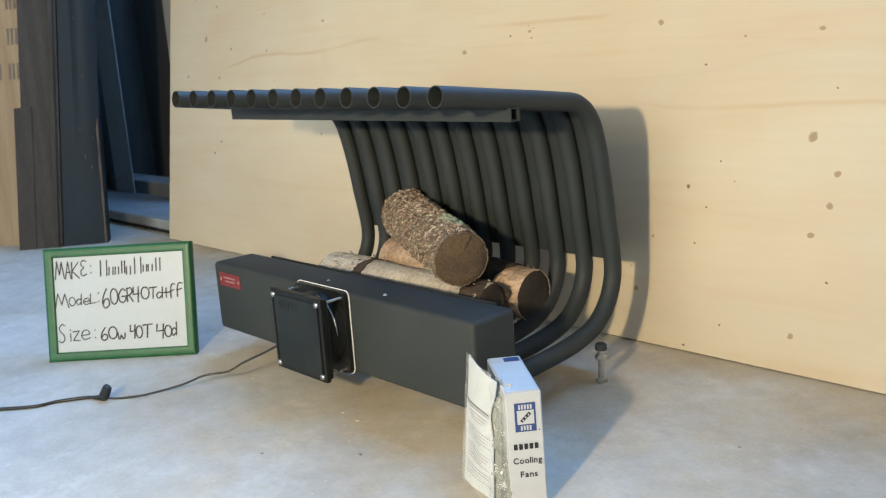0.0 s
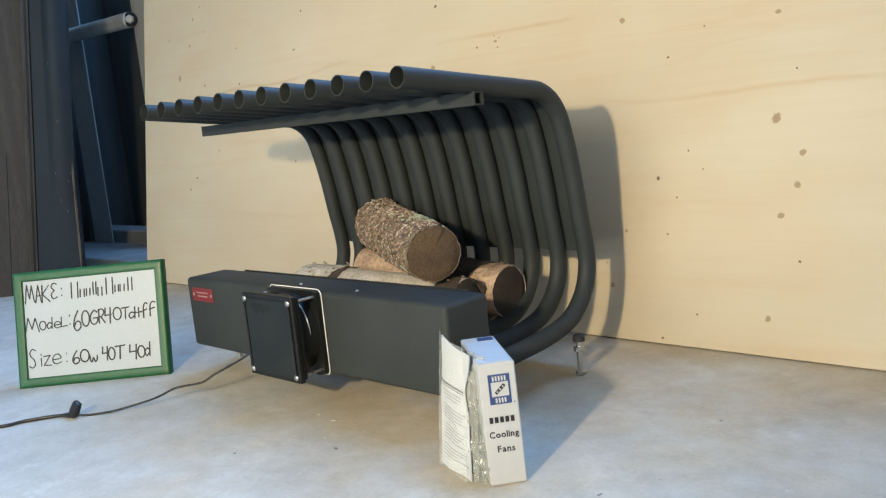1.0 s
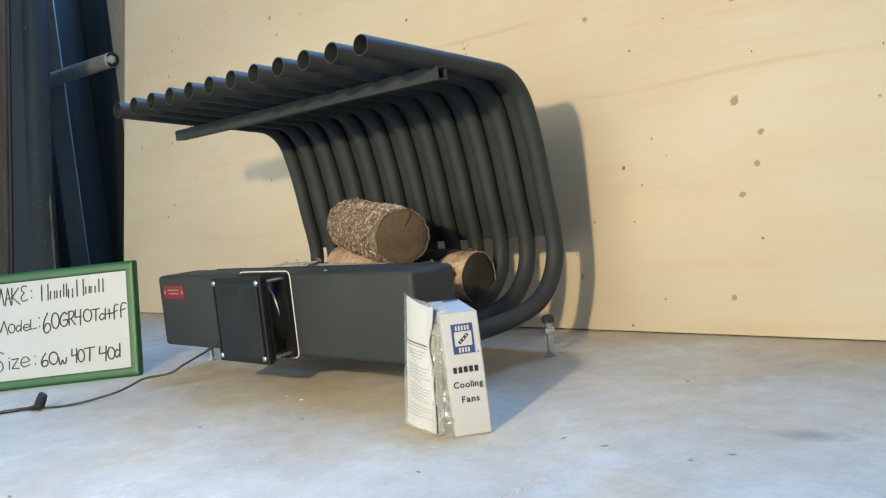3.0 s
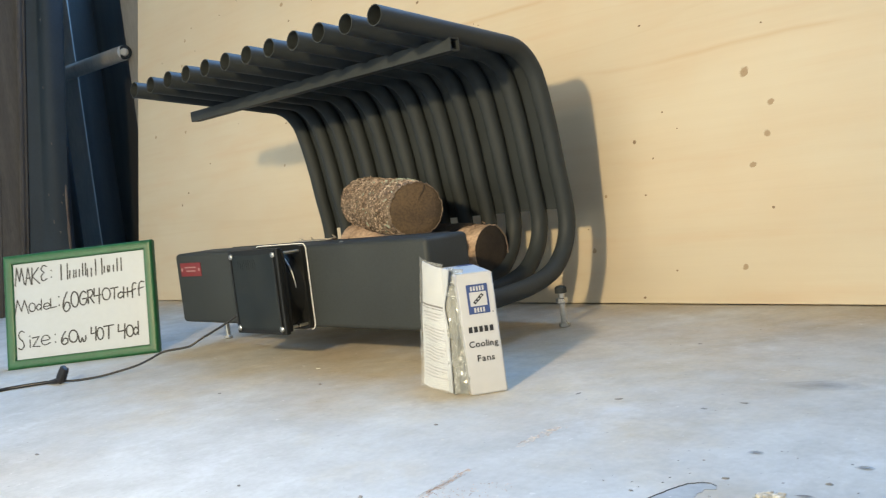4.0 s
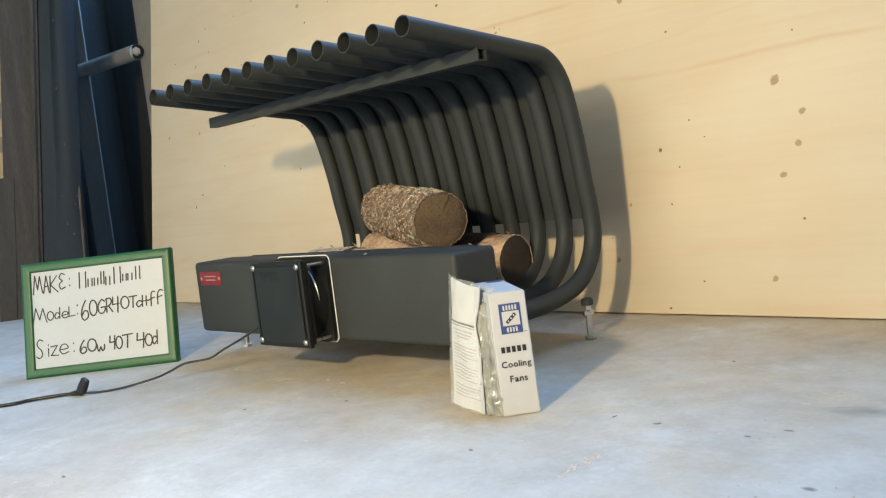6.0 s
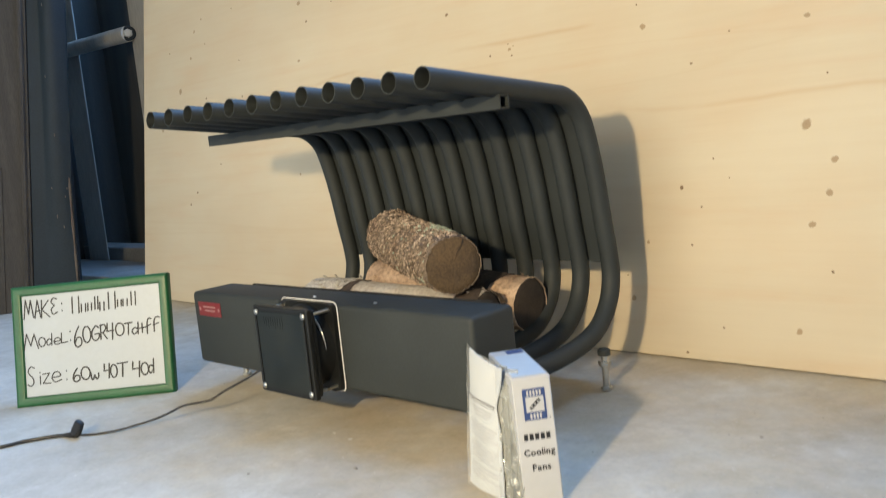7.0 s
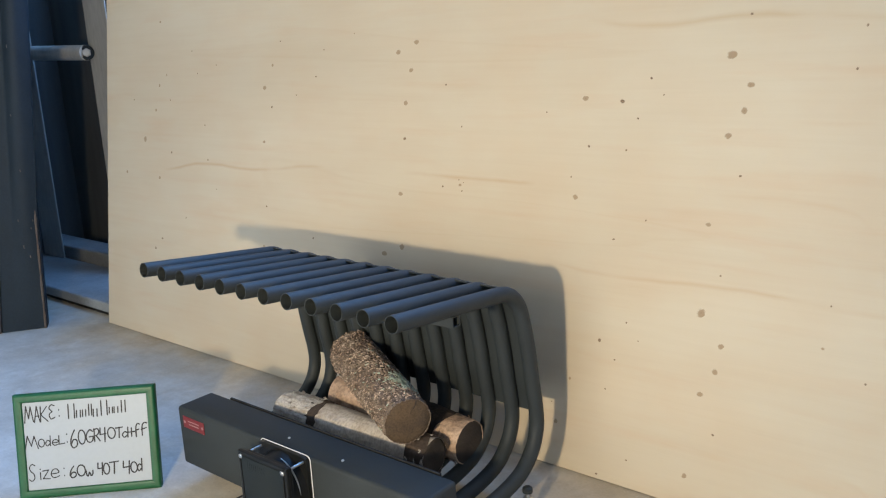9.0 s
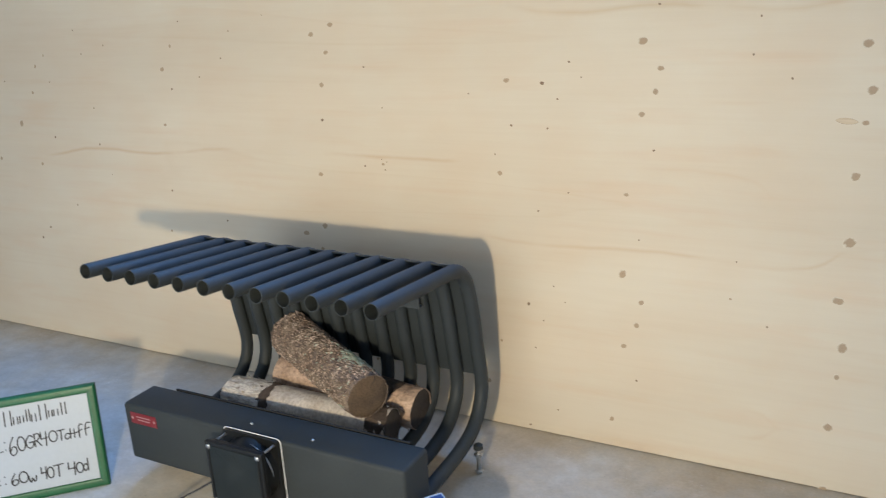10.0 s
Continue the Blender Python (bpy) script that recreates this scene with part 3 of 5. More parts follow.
for lo, hi in (((-3.4, 2.5, 3.2), (3.4, 2.8, 3.35)), ((-3.4, 0.46, 3.2), (-1.35, 2.5, 3.35)), ((1.55, 0.46, 3.2), (3.4, 2.5, 3.35))):
    box(lo, hi, bm=bm)
tagged(part("ceiling", bm, ROOM), "grey workshop ceiling with a roof light", "ceiling", kind="structure")

# plywood sheet, leaning back against the wall
LEAN = math.atan(0.147)
SHEET = Matrix.Translation((0, 0, 0)) @ Matrix.Rotation(-LEAN, 4, "X")
ply = new("plywood_sheet")
BASE[ply.name] = Vector((0, 0, 0))
ply.matrix_world = SHEET
tagged(ply, "pale plywood sheet with brown knots, leaning against the wall", "plywood")
X0, X1, HGT = -1.415, 1.245, 1.22
face = part("face_veneer", box((X0, 0, 0.0022), (X1, 0.010, HGT), 0.0006, segments=1), PLYWOOD, ply)
part("edge_plies", box((X0 + 0.0005, 0.0112, 0.0027), (X1 - 0.0005, 0.018, HGT - 0.001)), PLY_EDGE, ply, "layered plywood edge")


def knot(x, z, r, material, name):
    """A slightly proud, uneven round knot on the sheet's face."""
    b = bmesh.new()
    ph = rk.uniform(0, 6)
    s = z / math.cos(LEAN)
    rim = []
    for k in range(14):
        a = 2 * math.pi * k / 14
        q = r * (1 + 0.16 * math.sin(2 * a + ph) + 0.08 * math.sin(5 * a + 2 * ph))
        rim.append(b.verts.new((x + q * math.cos(a), -0.0001, s + q * math.sin(a) * 0.9)))
    mid = b.verts.new((x, -0.0002, s))
    back = [b.verts.new((v.co.x, 0.0005, v.co.z)) for v in rim]
    for k in range(14):
        b.faces.new((rim[k], rim[(k + 1) % 14], mid))
        b.faces.new((rim[(k + 1) % 14], rim[k], back[k], back[(k + 1) % 14]))
    part(name, b, material, ply)


rk = random.Random(5)
# soft brown knots and dark pin knots of the veneer: x, height, radius in millimetres
def knots(spots, material, name):
    for x, z, r in spots:
        knot(x, z, r / 1000 * (0.8 if material is KNOT_DARK else 0.9), material, name)


knots(((-1.305, 0.476, 6.4), (-1.208, 0.575, 10.9), (-1.202, 1.005, 7.6), (-1.152, 0.657, 6.0), (-1.145, 1.087, 5.1), (-1.135, 0.725, 5.9), (-1.134, 0.468, 6.2), (-1.131, 0.897, 5.1),
         (-1.128, 1.154, 6.0), (-1.1, 0.753, 4.4), (-1.073, 0.971, 3.4), (-0.674, 0.716, 8.1), (-0.674, 1.144, 6.0), (-0.672, 0.585, 5.5), (-0.67, 1.013, 5.1), (-0.666, 0.326, 4.3),
         (-0.645, 0.77, 5.3), (-0.251, 0.356, 9.1), (-0.23, 0.789, 8.3), (-0.221, 0.061, 6.0), (-0.213, 0.255, 6.0), (-0.209, 0.49, 7.5), (-0.209, 0.917, 6.0), (-0.206, 0.324, 6.0),
         (-0.203, 0.683, 7.2), (-0.201, 1.111, 6.0), (-0.199, 0.376, 9.0), (-0.194, 1.18, 6.0), (-0.192, 0.751, 7.1), (-0.18, 0.808, 8.2)),
      KNOT, "knot")
knots(((-0.06, 0.092, 5.1), (-0.048, 0.948, 5.1), (-0.046, 0.52, 4.8), (0.213, 0.089, 6.0), (0.225, 0.516, 6.7), (0.225, 0.945, 6.0), (0.233, 0.694, 7.5), (0.236, 1.122, 6.0),
         (0.238, 0.178, 3.6), (0.475, 0.056, 5.8), (0.481, 0.342, 9.7), (0.481, 0.49, 5.2), (0.482, 0.917, 6.0), (0.49, 0.204, 6.7), (0.496, 0.763, 9.8), (0.501, 0.635, 7.1),
         (0.502, 1.063, 7.6), (0.513, 0.247, 6.6), (0.519, 0.291, 6.5), (0.524, 0.676, 6.9), (0.525, 1.103, 7.6), (0.531, 0.716, 6.9), (0.532, 1.144, 7.6), (0.678, 0.318, 3.1),
         (0.851, 0.336, 9.7), (0.854, 0.114, 9.2), (0.856, -0.0, 9.4), (0.857, 0.753, 9.7), (0.858, 0.544, 9.2), (0.859, 0.435, 11.4)),
      KNOT, "knot")
knots(((0.86, 0.205, 6.0), (0.861, 0.97, 9.3), (0.862, 1.182, 10.2), (0.864, 0.257, 10.8), (0.865, 0.63, 6.3), (0.867, 1.058, 6.8), (0.87, 0.681, 9.8), (0.872, 1.107, 9.3)),
      KNOT, "knot")
knots(((-1.265, 0.685, 3.1), (-1.153, 0.266, 4.9), (-1.119, 0.297, 4.8), (-1.081, 0.685, 3.0), (-1.074, 0.542, 4.5), (-1.004, 0.366, 3.1), (-0.98, 0.814, 2.8), (-0.954, 0.755, 2.8),
         (-0.919, 0.62, 2.9), (-0.905, 0.529, 3.7), (-0.902, 0.957, 2.5), (-0.872, 0.775, 2.8), (-0.866, 0.454, 2.2), (-0.661, 0.926, 2.5), (-0.658, 0.426, 3.5), (-0.644, 0.67, 4.0),
         (-0.64, 1.098, 2.5), (-0.616, 0.826, 2.6), (-0.554, 0.699, 2.6), (-0.489, 1.171, 2.1), (-0.487, 0.741, 3.2), (-0.483, 0.365, 3.4), (-0.47, 1.102, 1.7), (-0.462, 0.801, 2.5),
         (-0.364, 0.833, 1.8), (-0.214, 0.181, 3.6), (-0.202, 0.608, 4.9), (-0.201, 1.037, 3.6), (-0.105, 0.085, 1.7), (-0.104, 0.293, 1.7)),
      KNOT_DARK, "pin_knot")
knots(((-0.094, 0.72, 2.9), (-0.092, 0.941, 1.7), (-0.091, 0.514, 3.0), (-0.091, 1.149, 1.7), (-0.06, 0.209, 1.7), (-0.054, 0.08, 1.7), (-0.049, 0.53, 1.8), (-0.048, 0.637, 2.3),
         (-0.047, 1.065, 1.7), (-0.041, 0.936, 1.7), (-0.04, 0.508, 2.4), (-0.037, 0.525, 1.8), (0.142, 0.24, 1.7), (0.153, 0.668, 2.2), (0.155, 1.096, 1.7), (0.202, 0.125, 1.7),
         (0.214, 0.552, 2.2), (0.215, 0.981, 1.7), (0.247, 0.609, 3.3), (0.295, 0.261, 4.6), (0.307, 0.011, 3.0), (0.308, 0.689, 5.3), (0.309, 0.447, 2.8), (0.309, 1.117, 4.2),
         (0.31, 0.874, 2.5), (0.313, 0.174, 2.3), (0.322, 0.605, 2.7), (0.323, 1.033, 2.1), (0.328, 0.231, 2.3), (0.34, 0.66, 2.6)),
      KNOT_DARK, "pin_knot")
knots(((0.34, 1.087, 1.7), (0.346, 0.302, 2.3), (0.36, 0.728, 3.1), (0.362, 1.155, 2.1), (0.365, 0.053, 2.4), (0.369, 0.486, 2.2), (0.371, 0.273, 1.7), (0.385, 0.7, 2.1),
         (0.385, 1.128, 1.7), (0.509, 0.408, 2.1), (0.519, 0.14, 2.8), (0.523, 0.825, 2.9), (0.527, 0.572, 3.0), (0.529, 0.999, 1.7), (0.684, 0.385, 2.0), (0.686, 0.738, 2.8),
         (0.688, 1.166, 2.5), (0.694, 0.8, 2.7), (0.743, 0.276, 2.5), (0.75, 0.699, 2.8), (0.751, 1.127, 2.5)),
      KNOT_DARK, "pin_knot")

# boat-shaped veneer repair beside a knot
for name, grow, lift, m in (("repair_outline", 0.0007, 0.0003, KNOT_DARK), ("veneer_repair", 0.0, 0.0006, PATCH)):
    b = bmesh.new()
    loop = []
    for k in range(24):
        a = 2 * math.pi * k / 24
        loop.append((0.838 + (0.0165 + grow) * math.cos(a), 0.6385 - 0.0012 * math.cos(a) + (0.0048 + grow * 0.6) * math.sin(a) * abs(math.sin(a)) ** 0.3))
    fr_, bk = [b.verts.new((x, -lift, z)) for x, z in loop], [b.verts.new((x, 0.0005, z)) for x, z in loop]
    b.faces.new(fr_)
    for k in range(24):
        b.faces.new((fr_[(k + 1) % 24], fr_[k], bk[k], bk[(k + 1) % 24]))
    part(name, b, m, ply)

# ---- things behind, at the end of the sheet ----
curb = thing("curb", (-2.0, 0.16, 0), "low worn concrete curb at the wall's foot", "curb", kind="structure")
part("lower_step", box((-2.47, 0.035, 0.012), (-1.30, 0.29, 0.045), 0.006), SILL, curb)
part("upper_step", box((-2.47, 0.292, 0.0), (-1.31, 0.40, 0.095), 0.006), SILL, curb)
# black filler paints the shade of the gap below the step
part("foot_gap_filler", box((-2.46, 0.045, 0.0), (-1.32, 0.28, 0.0115)), DARK, curb)

stand = thing("metal_stand", (-1.98, 0.30, 0.045), "dull grey metal stand with a bolted cross tube", "stand")
LD = Vector((0.004, 0.0, 1.0))


def leg(x, y, width, name="leg"):
    """An angle-iron leg that leans."""
    b = bmesh.new()
    foot = Vector((x, y, 0.82)) - LD * (0.82 - 0.046)
    top = foot + LD * 2.0
    for lo, hi in (((-width, -0.004), (0.0, 0.0)), ((-width, 0.0), (-width + 0.004, 0.05))):
        s = [Vector((px, py, 0)) for px, py in ((lo[0], lo[1]), (hi[0], lo[1]), (hi[0], hi[1]), (lo[0], hi[1]))]
        a, c = [b.verts.new(foot + q) for q in s], [b.verts.new(top + q) for q in s]
        b.faces.new(a[::-1])
        b.faces.new(c)
        for i in range(4):
            b.faces.new((a[i], a[(i + 1) % 4], c[(i + 1) % 4], c[i]))
    return part(name, b, ALU, stand)


leg(-2.214, 0.278, 0.16)
leg(-1.672, 0.285, 0.138)
tube = part("cross_tube", sweep([(-2.30, 0.250, 0.840), (-1.795, 0.262, 0.828)], 0.026, 20), ALU, stand, smooth=40)
e = Vector((-1.793, 0.262, 0.828))
part("end_washer", sweep([e + Vector((0.003 * i, -0.002 * i, 0)) for i in (0, 1, 2)], lambda i: (0.024, 0.025, 0.021)[i], 22), PANEL, tube, smooth=40)
part("end_bolt", sweep([e + Vector((0.006 + 0.004 * i, -0.004 - 0.003 * i, 0)) for i in (0, 1, 2)], lambda i: (0.015, 0.015, 0.011)[i], 6), ALU, tube)

steel = thing("steel_panel", (-1.57, -0.19, 0), "dark blue-black steel panel with a worn rusty edge, standing upright", "steel panel")
pa, pb = Vector((-1.554, -0.133, 0.0)), Vector((-1.626, -0.234, 0.0))
up, upl = Vector((0.036, 0.053, 1.0)) * 1.9, Vector((0.070, 0.100, 1.0)) * 1.9
out = Vector((0.814, -0.581, 0.0))
along = (pa - pb).normalized()
grid = []
for j in range(25):
    f = j / 24
    row = []
    for i in range(21):
        u = i / 20
        z = 1.9 * f
        swell = math.sin(math.pi * min(max((u - 0.36) / 0.64, 0.0), 1.0))
        wide = along * 0.034 * min(max((z - 0.25) / 0.7, 0.0), 1.0) * u * u
        row.append((pb + upl * f).lerp(pa + up * f, u) + wide + out * (0.002 + 0.026 * min(z / 0.8, 1.0) * swell))
    grid.append(row)
part("sheet", sheet_of(grid, 0.004, -out), PANEL, steel, smooth=50)
part("folded_lip", quad_slab(pa + Vector((-0.001, 0.001, 0)), pa + Vector((-0.05, 0.03, 0)), pa + up + Vector((-0.05, 0.03, 0)), pa + up + Vector((-0.001, 0.001, 0)), 0.004), PANEL, steel)
part("worn_edge", sweep([pa + up * (0.29 * i / 16) + Vector((0.002, -0.002, 0)) for i in range(17)], lambda i: (0.0032 + 0.0012 * math.sin(i * 2.1)) * (1.0 if i < 12 else 0.6), 6), WORN, steel, "rusty worn edge")
rs = random.Random(8)
for _ in range(9):
    f, u = rs.uniform(0.10, 0.45), rs.uniform(0.55, 0.95)
    c = (pb + upl * f).lerp(pa + up * f, u) + out * (0.004 + 0.026 * min(1.9 * f / 0.8, 1.0) * math.sin(math.pi * (u - 0.36) / 0.64))
    part("paint_chip", box((-0.0012, -0.0008, -0.004 * rs.uniform(0.4, 1.5)), (0.0012, 0.0008, 0.004), 0.0003, segments=1, m=Matrix.Translation(c)), WORN, steel)

post = thing("timber_post", (-1.66, -0.28, 0), "weathered grey-brown timber post with a shorter board against it", "post")
q0, q1 = Vector((-1.688, -0.322, 0)), Vector((-1.622, -0.240, 0))
upp = Vector((0.070, 0.100, 1.0)) * 1.9
part("post_body", quad_slab(q0, q1, q1 + upp, q0 + upp, -0.05), POST, post)
part("short_board", quad_slab(q0 + Vector((-0.010, -0.016, 0)), q1 + Vector((-0.045, -0.06, 0)), q1 + Vector((-0.045, -0.06, 0)) + upp * 0.22, q0 + Vector((-0.010, -0.016, 0)) + upp * 0.22, -0.012), POST, post)
part("corner_bead", sweep([q1 + upp * (i / 6) + Vector((-0.008, -0.012, 0)) for i in range(7)], 0.008, 8), POST, post)

for x, y, w in ((-1.775, -0.300, 0.030), (-1.830, -0.335, 0.036), (-1.895, -0.380, 0.050), (-1.975, -0.440, 0.060)):
    t = thing("lumber_board", (x, y, 0), "pale sawn lumber board with grey stamps, standing upright", "board", "standing lumber")
    a = Vector((x, y, 0))
    w2 = Vector((0.76, 0.65, 0)) * w
    top = Vector((0.06, 0.09, 1)) * 1.8
    part("board", quad_slab(a - w2, a + w2, a + w2 + top, a - w2 + top, -0.02), LUMBER, t)
    for z in (0.50, 0.60, 0.70):
        for k in (-0.55, -0.15, 0.3):
            o = a + top * (z / 1.8) + w2 * k + Vector((0.65, -0.76, 0)) * 0.0006
            part("stamp_bar", quad_slab(o, o + w2 * 0.24, o + w2 * 0.24 + top * 0.026, o + top * 0.026, 0.0006), STAMP, t)

# ---- the tube grate heater ----
heater = thing("tube_grate_heater", (-0.02, -0.30, 0), "black tube grate heater with a fan box, standing on steel bolts", "heater")
PITCH, TUBE_R = (0.264 + 0.304) / 11, 0.0131
PROFILE = ((-0.487, 0.441), (-0.375, 0.4290), (-0.252, 0.4160), (-0.206, 0.4085), (-0.176, 0.384), (-0.1605, 0.345), (-0.1475, 0.288), (-0.1385, 0.232), (-0.130, 0.185),
           (-0.129, 0.148), (-0.144, 0.112), (-0.178, 0.083), (-0.232, 0.0695), (-0.30, 0.065), (-0.380, 0.064))
PATH_YZ = curve_points([(0, y, z) for y, z in PROFILE], 5)


def grate_tube(x):
    pts = [p + Vector((x, 0, 0)) for p in PATH_YZ]
    # the open ends do not stand quite in line
    for i in range(10):
        f = 1 - i / 10
        pts[i] = pts[i] + Vector((0, (x + 0.02) * 0.040, -(x + 0.02) * 0.010)) * f
    b = sweep(pts, TUBE_R, 18, caps=False)
    # wall thickness and the dark bore at the open front end
    fr = frames_along(pts)
    n = 18
    rings = []
    for i, r in ((0, TUBE_R), (0, TUBE_R - 0.0011), (12, TUBE_R - 0.0011)):
        p, s, u = fr[i]
        rings.append([b.verts.new(p + (s * math.cos(2 * math.pi * k / n) + u * math.sin(2 * math.pi * k / n)) * r) for k in range(n)])
    for a, c in zip(rings, rings[1:]):
        for k in range(n):
            b.faces.new((a[k], a[(k + 1) % n], c[(k + 1) % n], c[k]))
    b.faces.new(rings[2])
    bmesh.ops.remove_doubles(b, verts=b.verts, dist=1e-5)
    return b


for k in range(12):
    part("tube", grate_tube(-0.304 + k * PITCH), BLACK, heater, smooth=35)
# back plate between the tubes, bent along with them
bm = bmesh.new()
ring = frames_along(PATH_YZ)
rows = []
for p, s, u in ring:
    out = s if s.y * 0.8 + s.z > 0 else -s
    if p.z < 0.174 or p.y < -0.226:
        continue
    rows.append([bm.verts.new((x, *(p + out * o).yz)) for x in (-0.309, 0.268) for o in (TUBE_R - 0.0050, TUBE_R - 0.0022)])
y_in, y_out = (rows[-1][i].co.y for i in (0, 1))
rows.append([bm.verts.new((x, y, 0.1715)) for x in (-0.309, 0.268) for y in (y_in, y_out)])
for a, c in zip(rows, rows[1:]):
    for i, j in ((0, 2), (2, 3), (3, 1), (1, 0)):
        bm.faces.new((a[i], a[j], c[j], c[i]))
bm.faces.new([rows[0][i] for i in (0, 1, 3, 2)])
bm.faces.new([rows[-1][i] for i in (0, 2, 3, 1)])
part("back_plate", bm, BLACK, heater, "black sheet steel plate between the tubes", smooth=30)
# square rail under the tubes
RAILZ = 0.4085
bm = bmesh.new()
for lo, hi in (((-0.378, -0.357, RAILZ - 0.010), (0.274, -0.339, RAILZ - 0.008)), ((-0.378, -0.357, RAILZ + 0.0055), (0.274, -0.339, RAILZ + 0.0075)),
               ((-0.378, -0.357, RAILZ - 0.008), (0.274, -0.355, RAILZ + 0.0055)), ((-0.378, -0.341, RAILZ - 0.008), (0.274, -0.339, RAILZ + 0.0055))):
    box(lo, hi, bm=bm)
part("support_rail", bm, BLACK, heater)
# blower box: folded sheet steel with rounded edges
bm = box((-0.329, -0.455, 0.047), (0.284, -0.376, 0.165), 0.007, segments=4)
blower = part("blower_box", bm, BLACK, heater, smooth=40)
# black strip stands in for the shaded gap along the box's top rear edge
part("back_gap_strip", box((-0.27, -0.3765, 0.150), (0.25, -0.372, 0.1655), 0.001), DARK, blower)
for x, y in ((-0.042, -0.425), (0.093, -0.430)):
    part("rivet", sweep([(x, y, 0.1645 + 0.0012 * i) for i in range(3)], lambda i: (0.0030, 0.0028, 0.0014)[i], 10), STEEL, blower, smooth=60)
tag = part("red_label", box((-0.312, -0.4558, 0.1265), (-0.247, -0.4549, 0.1495), 0.0002, segments=1), RED, blower, "small red warning label")
for x0, x1, z in ((-0.297, -0.262, 0.1405), (-0.294, -0.264, 0.1345)):
    part("print_bar", box((x0, -0.4562, z), (x1, -0.4556, z + 0.0022)), LABEL_WHITE, tag)
for x in (-0.307, -0.252):
    part("print_dot", sweep([(x, -0.4556, 0.138), (x, -0.4563, 0.138)], 0.0028, 10), LABEL_WHITE, tag)

# axial fan on the front
FX, FZ = -0.0175, 0.107
loop = []
for cx_, cz_, a0 in ((1, 1, 0), (-1, 1, 90), (-1, -1, 180), (1, -1, 270)):
    loop += [(FX + cx_ * 0.0535 + 0.0085 * math.cos(radians(a0 + 15 * k)), -0.4560, FZ + cz_ * 0.0535 + 0.0085 * math.sin(radians(a0 + 15 * k))) for k in range(7)]
loop += loop[:1]
fan = part("fan_gasket", sweep(loop, 0.0008, 8), WHITE_TRIM, heater, "thin white gasket bead round the fan", smooth=60)


def ring_plate(y0, y1, half, hole, corner=0.006):
    """A square plate with a round hole."""
    b, n = bmesh.new(), 48
    rows = []
    for y in (y0, y1):
        o, inn = [], []
        for k in range(n):
            a = 2 * math.pi * k / n
            c, s = math.cos(a), math.sin(a)
            q = half / max(abs(c), abs(s))
            q = min(q, half * 1.36)
            o.append(b.verts.new((FX + c * q, y, FZ + s * q)))
            inn.append(b.verts.new((FX + c * hole, y, FZ + s * hole)))
        rows.append((o, inn))
    (o0, i0), (o1, i1) = rows
    for k in range(n):
        j = (k + 1) % n
        b.faces.new((o0[k], o0[j], i0[j], i0[k]))
        b.faces.new((o1[j], o1[k], i1[k], i1[j]))
        b.faces.new((o0[j], o0[k], o1[k], o1[j]))
        b.faces.new((i0[k], i0[j], i1[j], i1[k]))
    return b


part("rear_flange", ring_plate(-0.4630, -0.4567, 0.0611, 0.055), FAN, fan)
part("front_flange", ring_plate(-0.4975, -0.4925, 0.060, 0.055), FAN, fan)
bm = bmesh.new()
n = 40
prof = ((-0.493, 0.0580), (-0.485, 0.0565), (-0.470, 0.0565), (-0.462, 0.0585), (-0.462, 0.0550), (-0.493, 0.0545))
rows = [[bm.verts.new((FX + r * math.cos(2 * math.pi * k / n), y, FZ + r * math.sin(2 * math.pi * k / n))) for k in range(n)] for y, r in prof]
for a, c in zip(rows, rows[1:] + rows[:1]):
    for k in range(n):
        bm.faces.new((a[k], a[(k + 1) % n], c[(k + 1) % n], c[k]))
part("fan_housing", bm, FAN, fan, smooth=40)
# tapered steel arc stands in for a highlight on the housing's upper right
part("housing_glint", sweep([(FX + 0.0576 * math.cos(a), -0.4780, FZ + 0.0576 * math.sin(a)) for a in (radians(2 + 4 * k) for k in range(19))], lambda i: 0.0003 + 0.0012 * math.sin(math.pi * i / 18), 8), STEEL, fan, "thin bright arc standing in for the housing's highlight", smooth=60)
part("fan_hub", sweep([(FX, -0.492 + 0.006 * i, FZ) for i in range(6)], lambda i: (0.018, 0.021, 0.022, 0.022, 0.021, 0.016)[i], 24), FAN, fan, smooth=40)
for k in range(7):
    a = 2 * math.pi * k / 7
    c, s = math.cos(a), math.sin(a)
    c2, s2 = math.cos(a + 0.55), math.sin(a + 0.55)
    p = [Vector((FX + c * 0.021, -0.489, FZ + s * 0.021)), Vector((FX + c * 0.052, -0.489, FZ + s * 0.052)),
         Vector((FX + c2 * 0.052, -0.470, FZ + s2 * 0.052)), Vector((FX + c2 * 0.021, -0.470, FZ + s2 * 0.021))]
    part("fan_blade", quad_slab(*p, 0.0012), FAN, fan)
guard = part("filter_guard", box((FX - 0.061, -0.5060, FZ - 0.061), (FX + 0.061, -0.4978, FZ + 0.061), 0.0018), FAN, fan, "black filter guard over the fan")
part("filter_pad", box((FX - 0.051, -0.5072, FZ - 0.054), (FX + 0.051, -0.5062, FZ + 0.054), 0.0004, segments=1), MESH, guard)
for k in range(9):
    x = FX - 0.036 + 0.0052 * k
    part("filter_slot", box((x, -0.5075, FZ + 0.036 - 0.002 * (k % 3)), (x + 0.0011, -0.5070, FZ + 0.047)), MESH, guard)
for i in (-1, 1):
    part("guard_rib", box((FX + i * 0.0535 - 0.0015, -0.5080, FZ - 0.058), (FX + i * 0.0535 + 0.0015, -0.5064, FZ + 0.058), 0.0005), FAN, guard)
